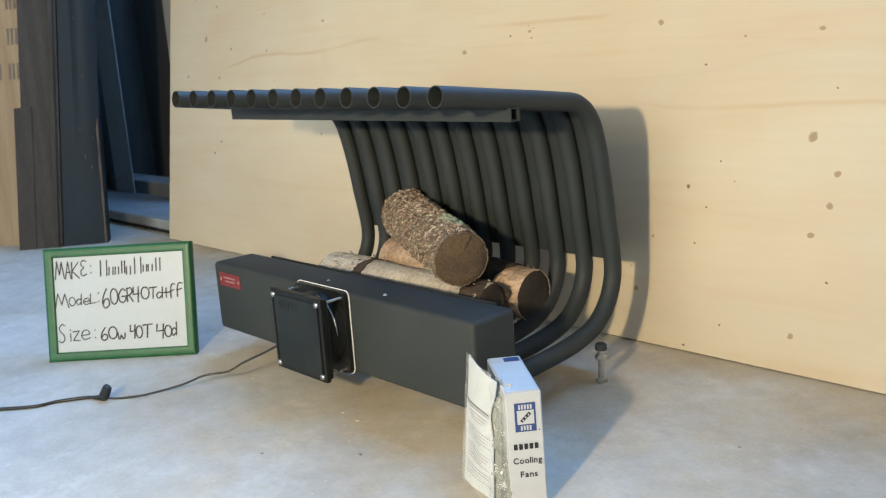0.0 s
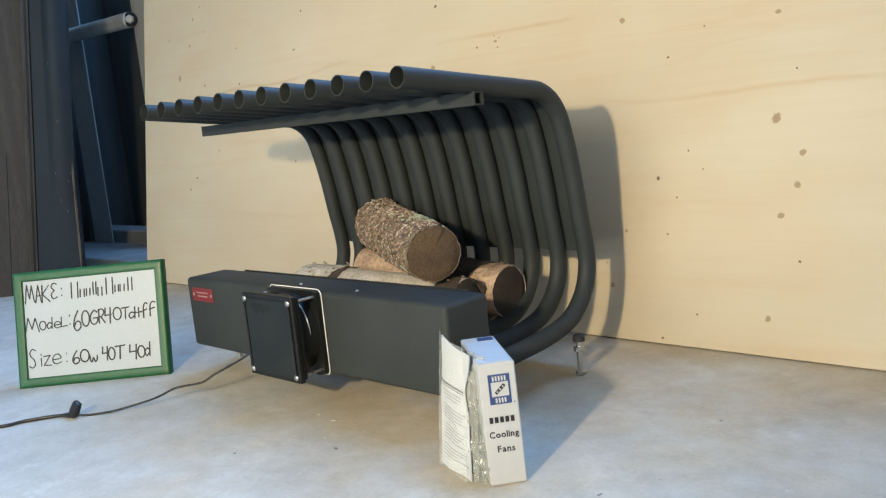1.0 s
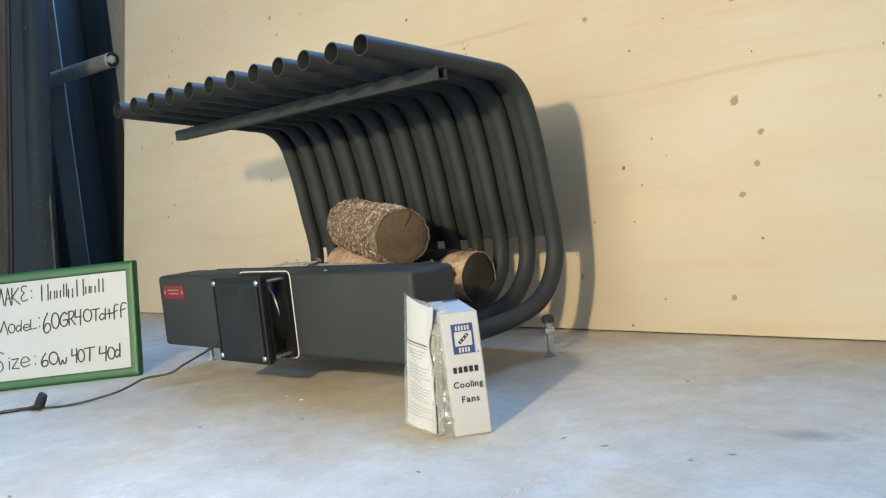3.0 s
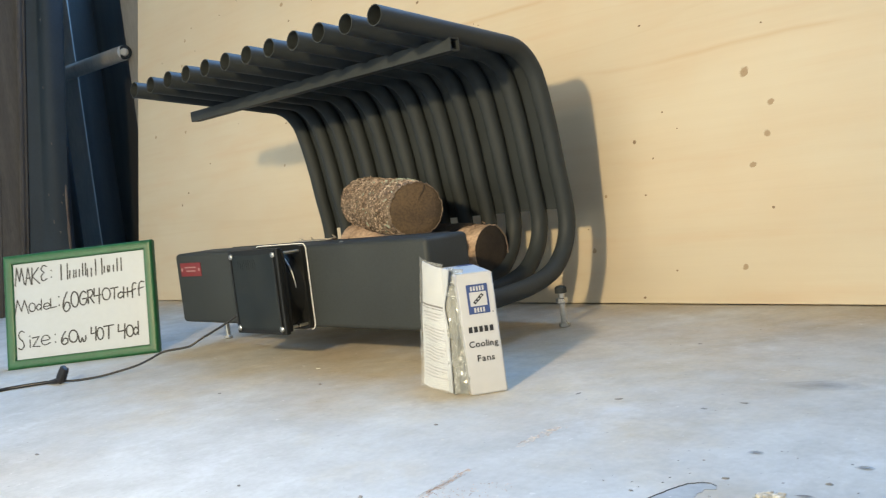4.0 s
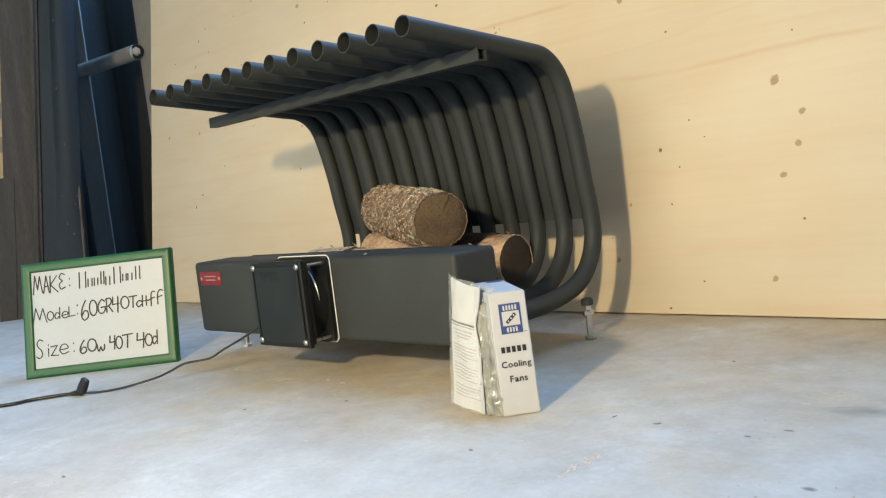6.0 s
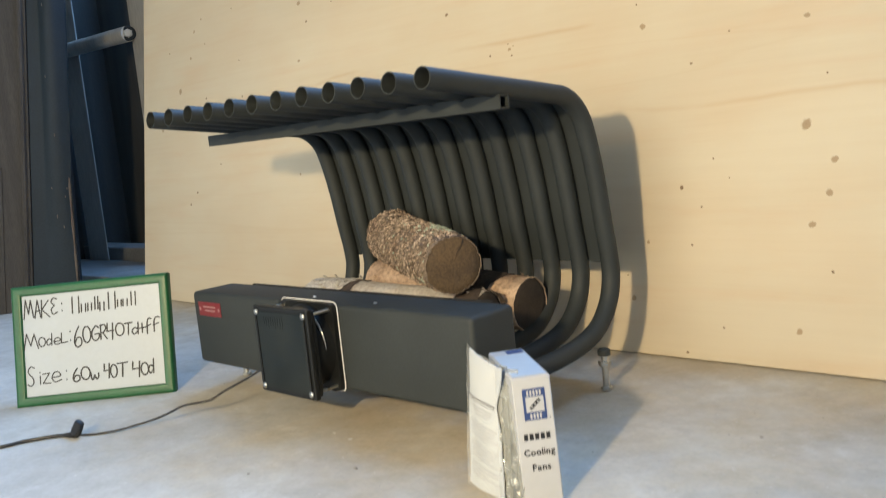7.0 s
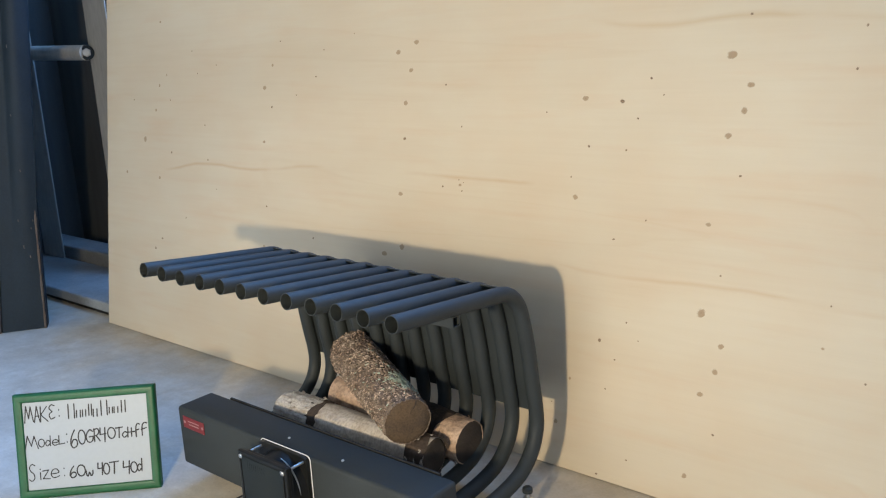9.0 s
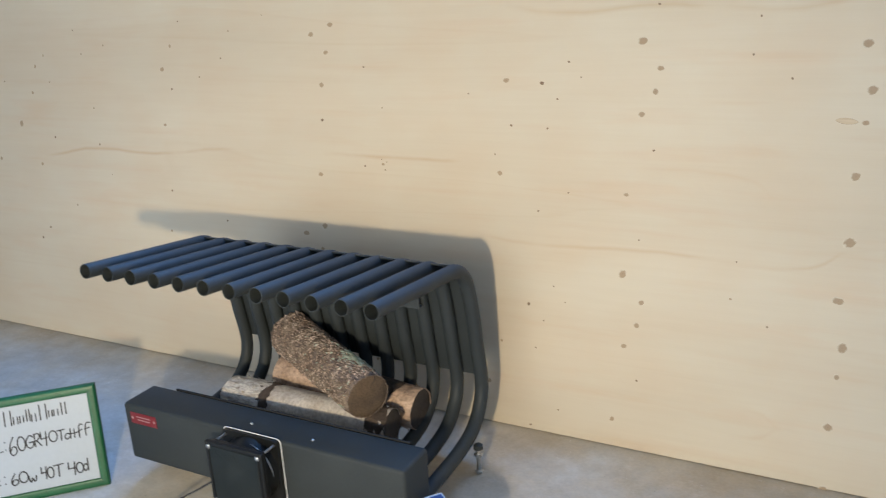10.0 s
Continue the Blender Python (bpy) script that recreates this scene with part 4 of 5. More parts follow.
for sx in (-1, 1):
    for sz in (-1, 1):
        x, z = FX + sx * 0.0525, FZ + sz * 0.0525
        part("screw_head", sweep([(x, -0.5064 - 0.0009 * i, z) for i in range(4)], lambda i: (0.0045, 0.0045, 0.0038, 0.0018)[i], 14), STEEL, guard, smooth=60)
        part("fan_bolt", sweep([(x, -0.4925, z), (x, -0.4630, z)], 0.0022, 8), STEEL, fan, smooth=40)

# levelling bolts
for x, y, top in ((0.2770, -0.181, 0.0605), (-0.3170, -0.184, 0.0605), (-0.3345, -0.368, 0.0605), (0.2900, -0.372, 0.0605)):
    b = sweep([(x, y, 0.0050 + 0.0011 * i) for i in range(int((top - 0.008) / 0.0011))], lambda i: 0.0044 + 0.00035 * (i % 2), 14)
    bolt = part("levelling_bolt", b, STEEL, heater, "zinc-plated levelling bolt", smooth=50)
    part("bolt_head", sweep([(x, y, 0.0002), (x, y, 0.0010), (x, y, 0.0052), (x, y, 0.0060)], lambda i: (0.0072, 0.0082, 0.0082, 0.0070)[i], 6), STEEL, bolt)
    part("lock_nut", sweep([(x, y, top - 0.0255), (x, y, top - 0.0245), (x, y, top - 0.0185), (x, y, top - 0.0175)], lambda i: (0.0076, 0.0088, 0.0088, 0.0076)[i], 6), STEEL, bolt)
    part("weld_nut", sweep([(x, y, top - 0.0105), (x, y, top - 0.0098), (x, y, top - 0.0022), (x, y, top)], lambda i: (0.0080, 0.0090, 0.0088, 0.0060)[i], 12), BLACK, bolt, smooth=40)

# power cord from the fan along the floor, with its plug end
CORD_CTRL = [(-0.076, -0.478, 0.078), (-0.094, -0.488, 0.072), (-0.118, -0.502, 0.058), (-0.140, -0.516, 0.046), (-0.1515, -0.5265, 0.0390), (-0.160, -0.540, 0.031), (-0.1666, -0.5501, 0.0290),
             (-0.1836, -0.5734, 0.0275), (-0.200, -0.588, 0.019), (-0.2173, -0.601, 0.0114), (-0.235, -0.625, 0.006), (-0.2494, -0.6476, 0.0030), (-0.270, -0.672, 0.0019), (-0.2874, -0.6907, 0.0040),
             (-0.300, -0.6965, 0.0032), (-0.315, -0.705, 0.0027), (-0.338, -0.742, 0.0027), (-0.354, -0.781, 0.0027), (-0.44, -0.86, 0.0027), (-0.62, -0.99, 0.0027), (-0.9, -1.1, 0.0027)]
bm = sweep(curve_points(CORD_CTRL, 8), lambda i: 0.0017 if i < 104 else 0.0026, 10)
solo("power_cord", bm, CORD, (-0.256, -0.560, 0.0), "thin black power cord lying on the concrete floor", "cord", smooth=50)
plug = thing("cord_connector", (-0.286, -0.690, 0), "small black cord connector on the floor", "connector")
PM = Matrix.Translation((-0.2868, -0.6905, 0.0045)) @ Matrix.Rotation(radians(20), 4, "Z") @ Matrix.Rotation(radians(34), 4, "Y")
bm = bmesh.new()
rows = [[bm.verts.new(PM @ Vector((x * w, y * d, z))) for x, y in ((-1, -0.6), (-0.6, -1), (0.6, -1), (1, -0.6), (1, 0.6), (0.6, 1), (-0.6, 1), (-1, 0.6))]
        for w, d, z in ((0.0035, 0.0030, -0.003), (0.0068, 0.0048, 0.001), (0.0072, 0.0052, 0.008), (0.0066, 0.0050, 0.018), (0.0060, 0.0045, 0.0235), (0.0046, 0.0032, 0.0245))]
for a, c in zip(rows, rows[1:]):
    for k in range(8):
        bm.faces.new((a[k], a[(k + 1) % 8], c[(k + 1) % 8], c[k]))
bm.faces.new(rows[-1])
bm.faces.new(rows[0][::-1])
part("body", bm, CORD, plug, smooth=35)
part("strain_relief", sweep([(-0.288, -0.691, 0.0058), (-0.295, -0.6945, 0.0042), (-0.303, -0.698, 0.0036)], lambda i: (0.0050, 0.0041, 0.0031)[i], 10), CORD, plug, smooth=50)


# ---- firewood on the grate ----
def log(name, a, b, r0, r1, rough, bark, label, seed, cut_label, tilt=(0, 0, 0), seg=72, rows=60, lumps=2.2, cut=None):
    a, b = Vector(a), Vector(b)
    t = thing(name, (a + b) / 2 - Vector((0, 0, (r0 + r1) / 2)), label, "log", "firewood on the grate")
    off = Vector((seed * 7.3, seed * 3.1, 0))
    n = rows

    def wob(i, ang):
        s = i / n
        q = Vector((math.cos(ang) * lumps, math.sin(ang) * lumps, s * 6.0)) + off
        v = 1 + 0.05 * noise.noise(q * 0.5) + rough * noise.noise(q * 3.0)
        return v + rough * 0.9 * noise.noise(q * 8.0)

    pts = [a.lerp(b, i / n) for i in range(n + 1)]
    part("bark", sweep(pts, lambda i: r0 + (r1 - r0) * i / n, seg, caps=False, wobble=wob), bark, t)
    fr = frames_along(pts)
    for idx, end in ((0, -1), (n, 1)):
        p, s, u = fr[idx]
        ax = (b - a).normalized() * end
        r = (r0 if idx == 0 else r1)
        bb = bmesh.new()
        prev = None
        for q, dep in ((0.985, -0.001), (0.95, 0.0006), (0.7, 0.0012), (0.4, 0.0008), (0.12, 0.0010)):
            ring = [bb.verts.new(p + (s * math.cos(2 * math.pi * k / seg) + u * math.sin(2 * math.pi * k / seg)) * r * q * (wob(idx, 2 * math.pi * k / seg) if q > 0.5 else 1)
                                 + ax * (dep + 0.0009 * noise.noise(Vector((k * 0.3, q * 9, seed))))) for k in range(seg)]
            if prev:
                for k in range(seg):
                    bb.faces.new((prev[k], prev[(k + 1) % seg], ring[(k + 1) % seg], ring[k]))
            prev = ring
        bb.faces.new(prev)
        part("cut_end", bb, cut or ENDGRAIN, t, cut_label if idx else "", smooth=60)
    return t, pts, fr, wob


la, pts, fr, wob = log("bark_log", (-0.145, -0.167, 0.2135), (0.131, -0.314, 0.197), 0.0455, 0.0405, 0.045, BARK, "thick log with rough scaly bark and green lichen, on top", 1, "weathered sawn end", seg=96, rows=110)
rl = random.Random(11)


def scales(count, material, name, lo, hi, size, parent, near=None):
    """Loose bark scales that stand a little off the log."""
    b = bmesh.new()
    for _ in range(count):
        i = int(rl.uniform(lo, hi) * (len(fr) - 1))
        ang = rl.uniform(0, 2 * math.pi)
        if near and rl.random() < 0.85:
            i, ang = int(min(max(rl.gauss(near[0], 0.05), 0.02), 0.98) * (len(fr) - 1)), rl.gauss(near[1], 0.35)
        p, s, u = fr[i]
        nrm = s * math.cos(ang) + u * math.sin(ang)
        tan = -s * math.sin(ang) + u * math.cos(ang)
        ax = nrm.cross(tan)
        r = (0.0455 + (0.0405 - 0.0455) * i / (len(fr) - 1)) * wob(i, ang)
        c = p + nrm * (r + 0.0003)
        w, l, h = size * rl.uniform(0.14, 0.38), size * rl.uniform(0.7, 2.4), size * rl.uniform(0.2, 1.1)
        rot = rl.gauss(0.75, 0.7)
        e1, e2 = tan * math.cos(rot) + ax * math.sin(rot), ax * math.cos(rot) - tan * math.sin(rot)
        low = [b.verts.new(c + e1 * sx * w + e2 * sy * l - nrm * 0.001) for sx, sy in ((-1, -1), (1, -0.7), (0.8, 1), (-0.7, 0.8))]
        lift = nrm * h
        top = [b.verts.new(c + e1 * sx * w * 0.8 + e2 * sy * l * 0.85 + lift * k) for sx, sy, k in ((-1, -1, 0.2), (1, -0.7, 0.9), (0.8, 1, 1.2), (-0.7, 0.8, 0.4))]
        b.faces.new(top)
        for k in range(4):
            b.faces.new((low[k], low[(k + 1) % 4], top[(k + 1) % 4], top[k]))
    ob = part(name, b, material, parent)
    ob["kind"] = "stuff"
    return ob


scales(4600, FLAKE, "loose_bark", 0.01, 0.985, 0.0016, la)
scales(900, BARK, "dark_bark", 0.01, 0.985, 0.0020, la)
scales(700, LICHEN, "lichen", 0.30, 0.97, 0.0020, la, (0.78, 2.2))

lb, *lbx = log("birch_log", (-0.207, -0.290, 0.125), (0.152, -0.275, 0.121), 0.0365, 0.033, 0.022, BIRCH, "slim birch log with pale papery bark behind the fan box", 2, "dark cut end", seg=48, rows=60, cut=ENDDARK)
lc, *lcx = log("peeling_log", (-0.151, -0.192, 0.136), (0.166, -0.197, 0.1195), 0.044, 0.0395, 0.03, TORN, "log with peeling orange-brown bark at the back of the grate", 3, "dark cut end", seg=60, rows=60, cut=ENDDARK)



def end_rim(t, fr, wob, r, material, seg=96, seed=0):
    """The ragged bark ring round a sawn end."""
    b = bmesh.new()
    p, s, u = fr[-1]
    ax = s.cross(u).normalized()
    if ax.dot(fr[-1][0] - fr[0][0]) < 0:
        ax = -ax
    rings = []
    for q, dep in ((0.968, 0.0012), (0.985, 0.0018), (1.004, 0.0014), (1.012, -0.002)):
        rings.append([b.verts.new(p + (s * math.cos(2 * math.pi * k / seg) + u * math.sin(2 * math.pi * k / seg)) * r * wob(len(fr) - 1, 2 * math.pi * k / seg)
                                  * (q + 0.010 * noise.noise(Vector((k * 0.45, q * 3, seed)))) + ax * (dep + 0.0012 * noise.noise(Vector((k * 0.9, seed, q))))) for k in range(seg)])
    for a, c in zip(rings, rings[1:]):
        for k in range(seg):
            b.faces.new((a[k], a[(k + 1) % seg], c[(k + 1) % seg], c[k]))
    part("bark_rim", b, material, t)


def drying_crack(t, fr, r, angle, length, material):
    """A thin wedge-shaped crack from the rim towards the heart."""
    p, s, u = fr[-1]
    ax = (fr[-1][0] - fr[0][0]).normalized()
    d = s * math.cos(angle) + u * math.sin(angle)
    n = -s * math.sin(angle) + u * math.cos(angle)
    b = bmesh.new()
    left, right = [], []
    for k in range(9):
        f = k / 8
        c = p + d * r * (0.95 - length * f) + n * 0.0016 * math.sin(f * 5) + ax * 0.0022
        w = 0.0009 * (1 - f) + 0.0001
        left.append(c - n * w)
        right.append(c + n * w)
    g = [left, right]
    part("crack", sheet_of(g, 0.0004, -ax), material, t)


end_rim(la, fr, wob, 0.0405, BARK, seed=2)
drying_crack(la, fr, 0.0405, CRACK, 0.60, ENDDARK)
end_rim(lc, lcx[1], lcx[2], 0.0395, TORN, seg=60, seed=7)


def curls(t, frs, wobs, r, where, material, seed, size=0.010):
    """Torn strips of bark that curl away from a log: (place along it, angle) for each."""
    rc = random.Random(seed)
    for s0, ang in where:
        i = int(s0 * (len(frs) - 1))
        p, s, u = frs[i]
        nrm = s * math.cos(ang) + u * math.sin(ang)
        tan = -s * math.sin(ang) + u * math.cos(ang)
        ax = (frs[-1][0] - frs[0][0]).normalized()
        w, l = size * rc.uniform(0.25, 0.5), size * rc.uniform(0.8, 1.6)
        g = []
        for a in range(7):
            f = a / 6
            c = p + nrm * (r * wobs(i, ang) - 0.0005 + size * 0.5 * f * f) + ax * l * (math.sin(f * 2.2)) + tan * 0.002 * math.sin(f * 4)
            g.append([c - tan * w * (1 - 0.5 * f), c + tan * w * (1 - 0.6 * f)])
        part("bark_curl", sheet_of(g, 0.0006, nrm), material, t)


def scar(t, frs, wobs, r, s0, s1, a0, a1, material, seed, name="dark_scar"):
    """A ragged dark patch where the outer bark is gone."""
    g = []
    n = len(frs) - 1
    for j in range(17):
        row = []
        for i in range(13):
            f, h = i / 12, j / 16
            e = 0.25 * noise.noise(Vector((h * 5, seed, 0)))
            lo, hi = s0 + 0.05 * noise.noise(Vector((h * 6, 1, seed))), s1 + 0.07 * noise.noise(Vector((h * 6, 5, seed)))
            s = lo + (hi - lo) * f
            k = min(max(int(s * n), 0), n)
            ang = a0 + (a1 - a0) * (h + (0.12 * noise.noise(Vector((f * 5, h, seed))) if j in (0, 16) else 0))
            p, sd, u = frs[k]
            p = frs[0][0].lerp(frs[-1][0], s)
            row.append(p + (sd * math.cos(ang) + u * math.sin(ang)) * (r * wobs(k, ang) + 0.0006 + e * 0.001))
        g.append(row)
    part(name, sheet_of(g, -0.0008, Vector((0, 0, 1))), material, t)


scar(lb, lbx[1], lbx[2], 0.0366, 0.215, 0.300, SCAR_A - 0.5, SCAR_A + 1.9, SOOTY, 3)
scar(lb, lbx[1], lbx[2], 0.0376, 0.004, 0.235, 0.0, 2 * math.pi, BIRCH_GREY, 12, "torn_bark")
scar(lb, lbx[1], lbx[2], 0.0340, 0.885, 1.004, 0.0, 2 * math.pi, SOOTY, 5)
scar(lc, lcx[1], lcx[2], 0.0424, 0.58, 0.865, 0.0, 2 * math.pi, SOOTY, 8)
curls(lc, lcx[1], lcx[2], 0.0397, [(0.93, 1.2 + 0.5 * k) for k in range(12)], TORN, 3, 0.009)
curls(lc, lcx[1], lcx[2], 0.042, [(0.02 + 0.03 * (k % 3), 0.5 * k) for k in range(12)], TORN, 4, 0.011)
curls(lb, lbx[1], lbx[2], 0.034, [(0.005 + 0.045 * (k % 4), 0.4 * k) for k in range(15)], BIRCH_GREY, 6, 0.015)
curls(lb, lbx[1], lbx[2], 0.0375, [(0.03 + 0.021 * k, 0.9 * k) for k in range(10)], BIRCH_GREY, 9, 0.012)
curls(lb, lbx[1], lbx[2], 0.033, [(0.93 + 0.02 * (k % 2), 0.6 * k) for k in range(10)], BIRCH, 8, 0.008)

# ---- framed whiteboard with handwriting ----
S_BL, S_BR = Vector((-0.547, -0.677, 0.0)), Vector((-0.360, -0.492, 0.0))
S_UP = Vector((-0.032, 0.028, 0.196))
sx = (S_BR - S_BL).normalized()
SW, SH = (S_BR - S_BL).length, S_UP.length
SM = axes(S_BL, sx, S_UP)
board = thing("framed_whiteboard", (S_BL + S_BR) / 2, "small green-framed whiteboard with black handwriting, standing on the floor", "whiteboard")
FW, FT = 0.0165, 0.016


def on_board(lo, hi, bevel=0.0):
    return box(lo, hi, bevel, m=SM)


def mitred(p0, p1, inner0, inner1):
    """A frame bar with mitred ends, between two outer and two inner corners, slightly rounded in front."""
    b = bmesh.new()
    rows = []
    for o, q in ((p0, inner0), (p1, inner1)):
        o, q = Vector(o), Vector(q)
        rows.append([b.verts.new((*o.lerp(q, k).xy, z)) for k, z in ((0, -FT), (0, -0.003), (0.12, -0.0006), (0.3, 0.0), (0.7, 0.0), (0.9, -0.001), (1, -0.004), (1, -FT))])
    n = len(rows[0])
    for k in range(n):
        b.faces.new((rows[0][k], rows[0][(k + 1) % n], rows[1][(k + 1) % n], rows[1][k]))
    b.faces.new(rows[0])
    b.faces.new(rows[1][::-1])
    return place(b, SM)


OC = ((0, 0), (SW, 0), (SW, SH), (0, SH))
IC = ((FW, FW), (SW - FW, FW), (SW - FW, SH - FW), (FW, SH - FW))
for k in range(4):
    j = (k + 1) % 4
    part("frame_bar", mitred((*OC[k], 0), (*OC[j], 0), (*IC[k], 0), (*IC[j], 0)), GREEN, board, smooth=40)
panel = part("panel", on_board((FW - 0.002, FW - 0.002, -0.011), (SW - FW + 0.002, SH - FW + 0.002, -0.0045)), BOARD, board, "white writing surface")


GLYPHS = {}


def glyph(ch, *strokes):
    """Pen strokes of one letter in a unit square."""
    GLYPHS[ch] = strokes


RING = [(0.5 + 0.5 * math.sin(0.3 + 2 * math.pi * k / 12), 0.5 + 0.5 * math.cos(0.3 + 2 * math.pi * k / 12)) for k in range(13)]
glyph("M", [(0.0, 0.0), (0.11, 0.5), (0.22, 1.0)], [(0.22, 1.0), (0.48, 0.25)], [(0.48, 0.25), (0.74, 0.95)], [(0.74, 0.95), (1.0, 0.05)])
glyph("A", [(0.0, 0.0), (0.5, 1.0)], [(0.5, 1.0), (1.0, 0.0)], [(0.18, 0.38), (0.88, 0.40)])
glyph("K", [(0.10, 1.0), (0.03, 0.0)], [(0.92, 0.98), (0.08, 0.45)], [(0.10, 0.46), (1.0, 0.0)])
glyph("E", [(1.0, 0.92), (0.5, 1.0), (0.12, 0.76), (0.6, 0.53)], [(0.6, 0.53), (0.08, 0.3), (0.35, 0.0), (1.0, 0.10)])
glyph("O", RING)
glyph("0", RING)
glyph("d", [(0.8, 0.45), (0.4, 0.56), (0.02, 0.28), (0.3, 0.0), (0.8, 0.22)], [(0.92, 1.0), (0.84, 0.0)])
glyph("e", [(0.08, 0.46), (0.92, 0.56), (0.72, 0.96), (0.28, 0.92), (0.03, 0.42), (0.36, 0.02), (1.0, 0.18)])
glyph("L", [(0.12, 1.0), (0.06, 0.03)], [(0.06, 0.03), (1.0, 0.10)])
glyph("6", [(0.62, 1.0), (0.22, 0.66), (0.03, 0.26), (0.34, 0.0), (0.86, 0.14), (0.82, 0.42), (0.40, 0.46), (0.10, 0.22)])
glyph("G", [(0.92, 0.86), (0.55, 1.0), (0.10, 0.62), (0.14, 0.15), (0.55, 0.0), (0.92, 0.20), (0.94, 0.46)], [(0.98, 0.47), (0.45, 0.44)])
glyph("R", [(0.08, 0.0), (0.10, 1.0)], [(0.02, 0.94), (0.66, 1.0), (0.88, 0.74), (0.5, 0.48), (0.12, 0.45)], [(0.38, 0.46), (1.0, 0.0)])
glyph("4", [(0.12, 1.0), (0.05, 0.52)], [(0.05, 0.52), (0.95, 0.56)], [(0.86, 1.0), (0.74, 0.0)])
glyph("T", [(0.0, 0.95), (1.0, 1.0)], [(0.52, 0.98), (0.44, 0.0)])
glyph("+", [(0.0, 0.5), (1.0, 0.54)], [(0.5, 1.0), (0.48, 0.0)])
glyph("F", [(0.18, 0.0), (0.24, 0.72), (0.55, 1.0), (1.0, 0.96)], [(0.10, 0.48), (0.85, 0.58)])
glyph("S", [(0.98, 0.92), (0.55, 1.0), (0.14, 0.82), (0.30, 0.60), (0.72, 0.42), (0.84, 0.16), (0.42, 0.0), (0.0, 0.10)])
glyph("i", [(0.5, 0.66), (0.48, 0.0)], [(0.5, 0.93), (0.5, 1.0)])
glyph("z", [(0.02, 0.93), (0.90, 1.0)], [(0.90, 1.0), (0.05, 0.05)], [(0.05, 0.05), (1.0, 0.0)])
glyph("w", [(0.0, 1.0), (0.10, 0.20), (0.30, 0.0), (0.5, 0.62), (0.70, 0.0), (0.95, 0.25), (1.0, 0.9)])
glyph(":", [(0.5, 0.0), (0.5, 0.09)], [(0.5, 0.91), (0.5, 1.0)])


def ribbon(bm, pts, width, seed):
    """A marker stroke: a flat ribbon with rounded ends and a slightly uneven width."""
    pts = [Vector((x, y, 0)) for x, y in pts]
    pts = curve_points(pts, 6) if len(pts) > 2 else [pts[0].lerp(pts[1], k / 4) for k in range(5)]
    d0, d1 = (pts[0] - pts[1]).normalized(), (pts[-1] - pts[-2]).normalized()
    pts = [pts[0] + d0 * width * 0.5, pts[0] + d0 * width * 0.35] + pts + [pts[-1] + d1 * width * 0.35, pts[-1] + d1 * width * 0.5]
    n, rows = len(pts), []
    for i, p in enumerate(pts):
        t = (pts[min(i + 1, n - 1)] - pts[max(i - 1, 0)]).normalized()
        w = width * 0.5 * (0.25 if i in (0, n - 1) else 0.72 if i in (1, n - 2) else 1.0 + 0.22 * noise.noise(Vector((i * 0.35, seed, 0))))
        side = Vector((-t.y, t.x, 0)) * w
        rows.append([p - side, p + side])
    top = [[bm.verts.new(v + Vector((0, 0, 0.0003))) for v in r] for r in rows]
    low = [[bm.verts.new(v) for v in r] for r in rows]
    for i in range(n - 1):
        bm.faces.new((top[i][0], top[i + 1][0], top[i + 1][1], top[i][1]))
        bm.faces.new((low[i][0], low[i][1], low[i + 1][1], low[i + 1][0]))
        bm.faces.new((low[i][0], low[i + 1][0], top[i + 1][0], top[i][0]))
        bm.faces.new((low[i][1], top[i][1], top[i + 1][1], low[i + 1][1]))
    return bm


def write(letters, width):
    """Letters on the board: character, place, width and height in millimetres."""
    for n_, (ch, x, y, w, h) in enumerate(letters):
        for k, stroke in enumerate(GLYPHS[ch]):
            b = ribbon(bmesh.new(), [((x + px * w) / 1000, (y + py * h) / 1000) for px, py in stroke], width, n_ * 3.7 + k)
            part("pen_stroke", place(b, SM @ Matrix.Translation((0, 0, -0.0042))), INK, panel)


write([("M", 19, 146, 16, 32), ("A", 37, 146, 10, 30), ("K", 48, 146, 14, 29), ("E", 64, 150, 11, 27), (":", 82, 154, 2, 13)], 0.0020)
write([("M", 16, 94, 24, 27), ("O", 41, 98, 11, 15), ("d", 54, 99, 10, 19), ("e", 66, 99, 12, 11), ("L", 78, 100, 11, 17), (":", 93, 103, 2, 16)], 0.0019)
write([("6", 100, 91, 14, 34), ("0", 115, 97, 13, 27), ("G", 129, 99, 14, 24), ("R", 144, 100, 11, 24), ("4", 155, 98, 12, 27), ("0", 170, 103, 14, 21),
       ("T", 185, 103, 13, 20), ("d", 197, 103, 12, 19), ("+", 209, 104, 11, 16), ("F", 221, 102, 9, 25), ("F", 232, 104, 12, 24)], 0.0024)
write([("S", 19, 34, 12, 32), ("i", 38, 36, 4, 20), ("z", 44, 36, 13, 17), ("e", 59, 37, 16, 17), (":", 83, 39, 2, 15)], 0.0019)
write([("6", 94, 34, 13, 22), ("0", 108, 36, 15, 21), ("w", 124, 35, 13, 11), ("4", 146, 35, 11, 23), ("0", 157, 35, 11, 21), ("T", 169, 35, 17, 23),
       ("4", 193, 32, 15, 25), ("0", 208, 34, 12, 20), ("d", 220, 36, 10, 23)], 0.0025)
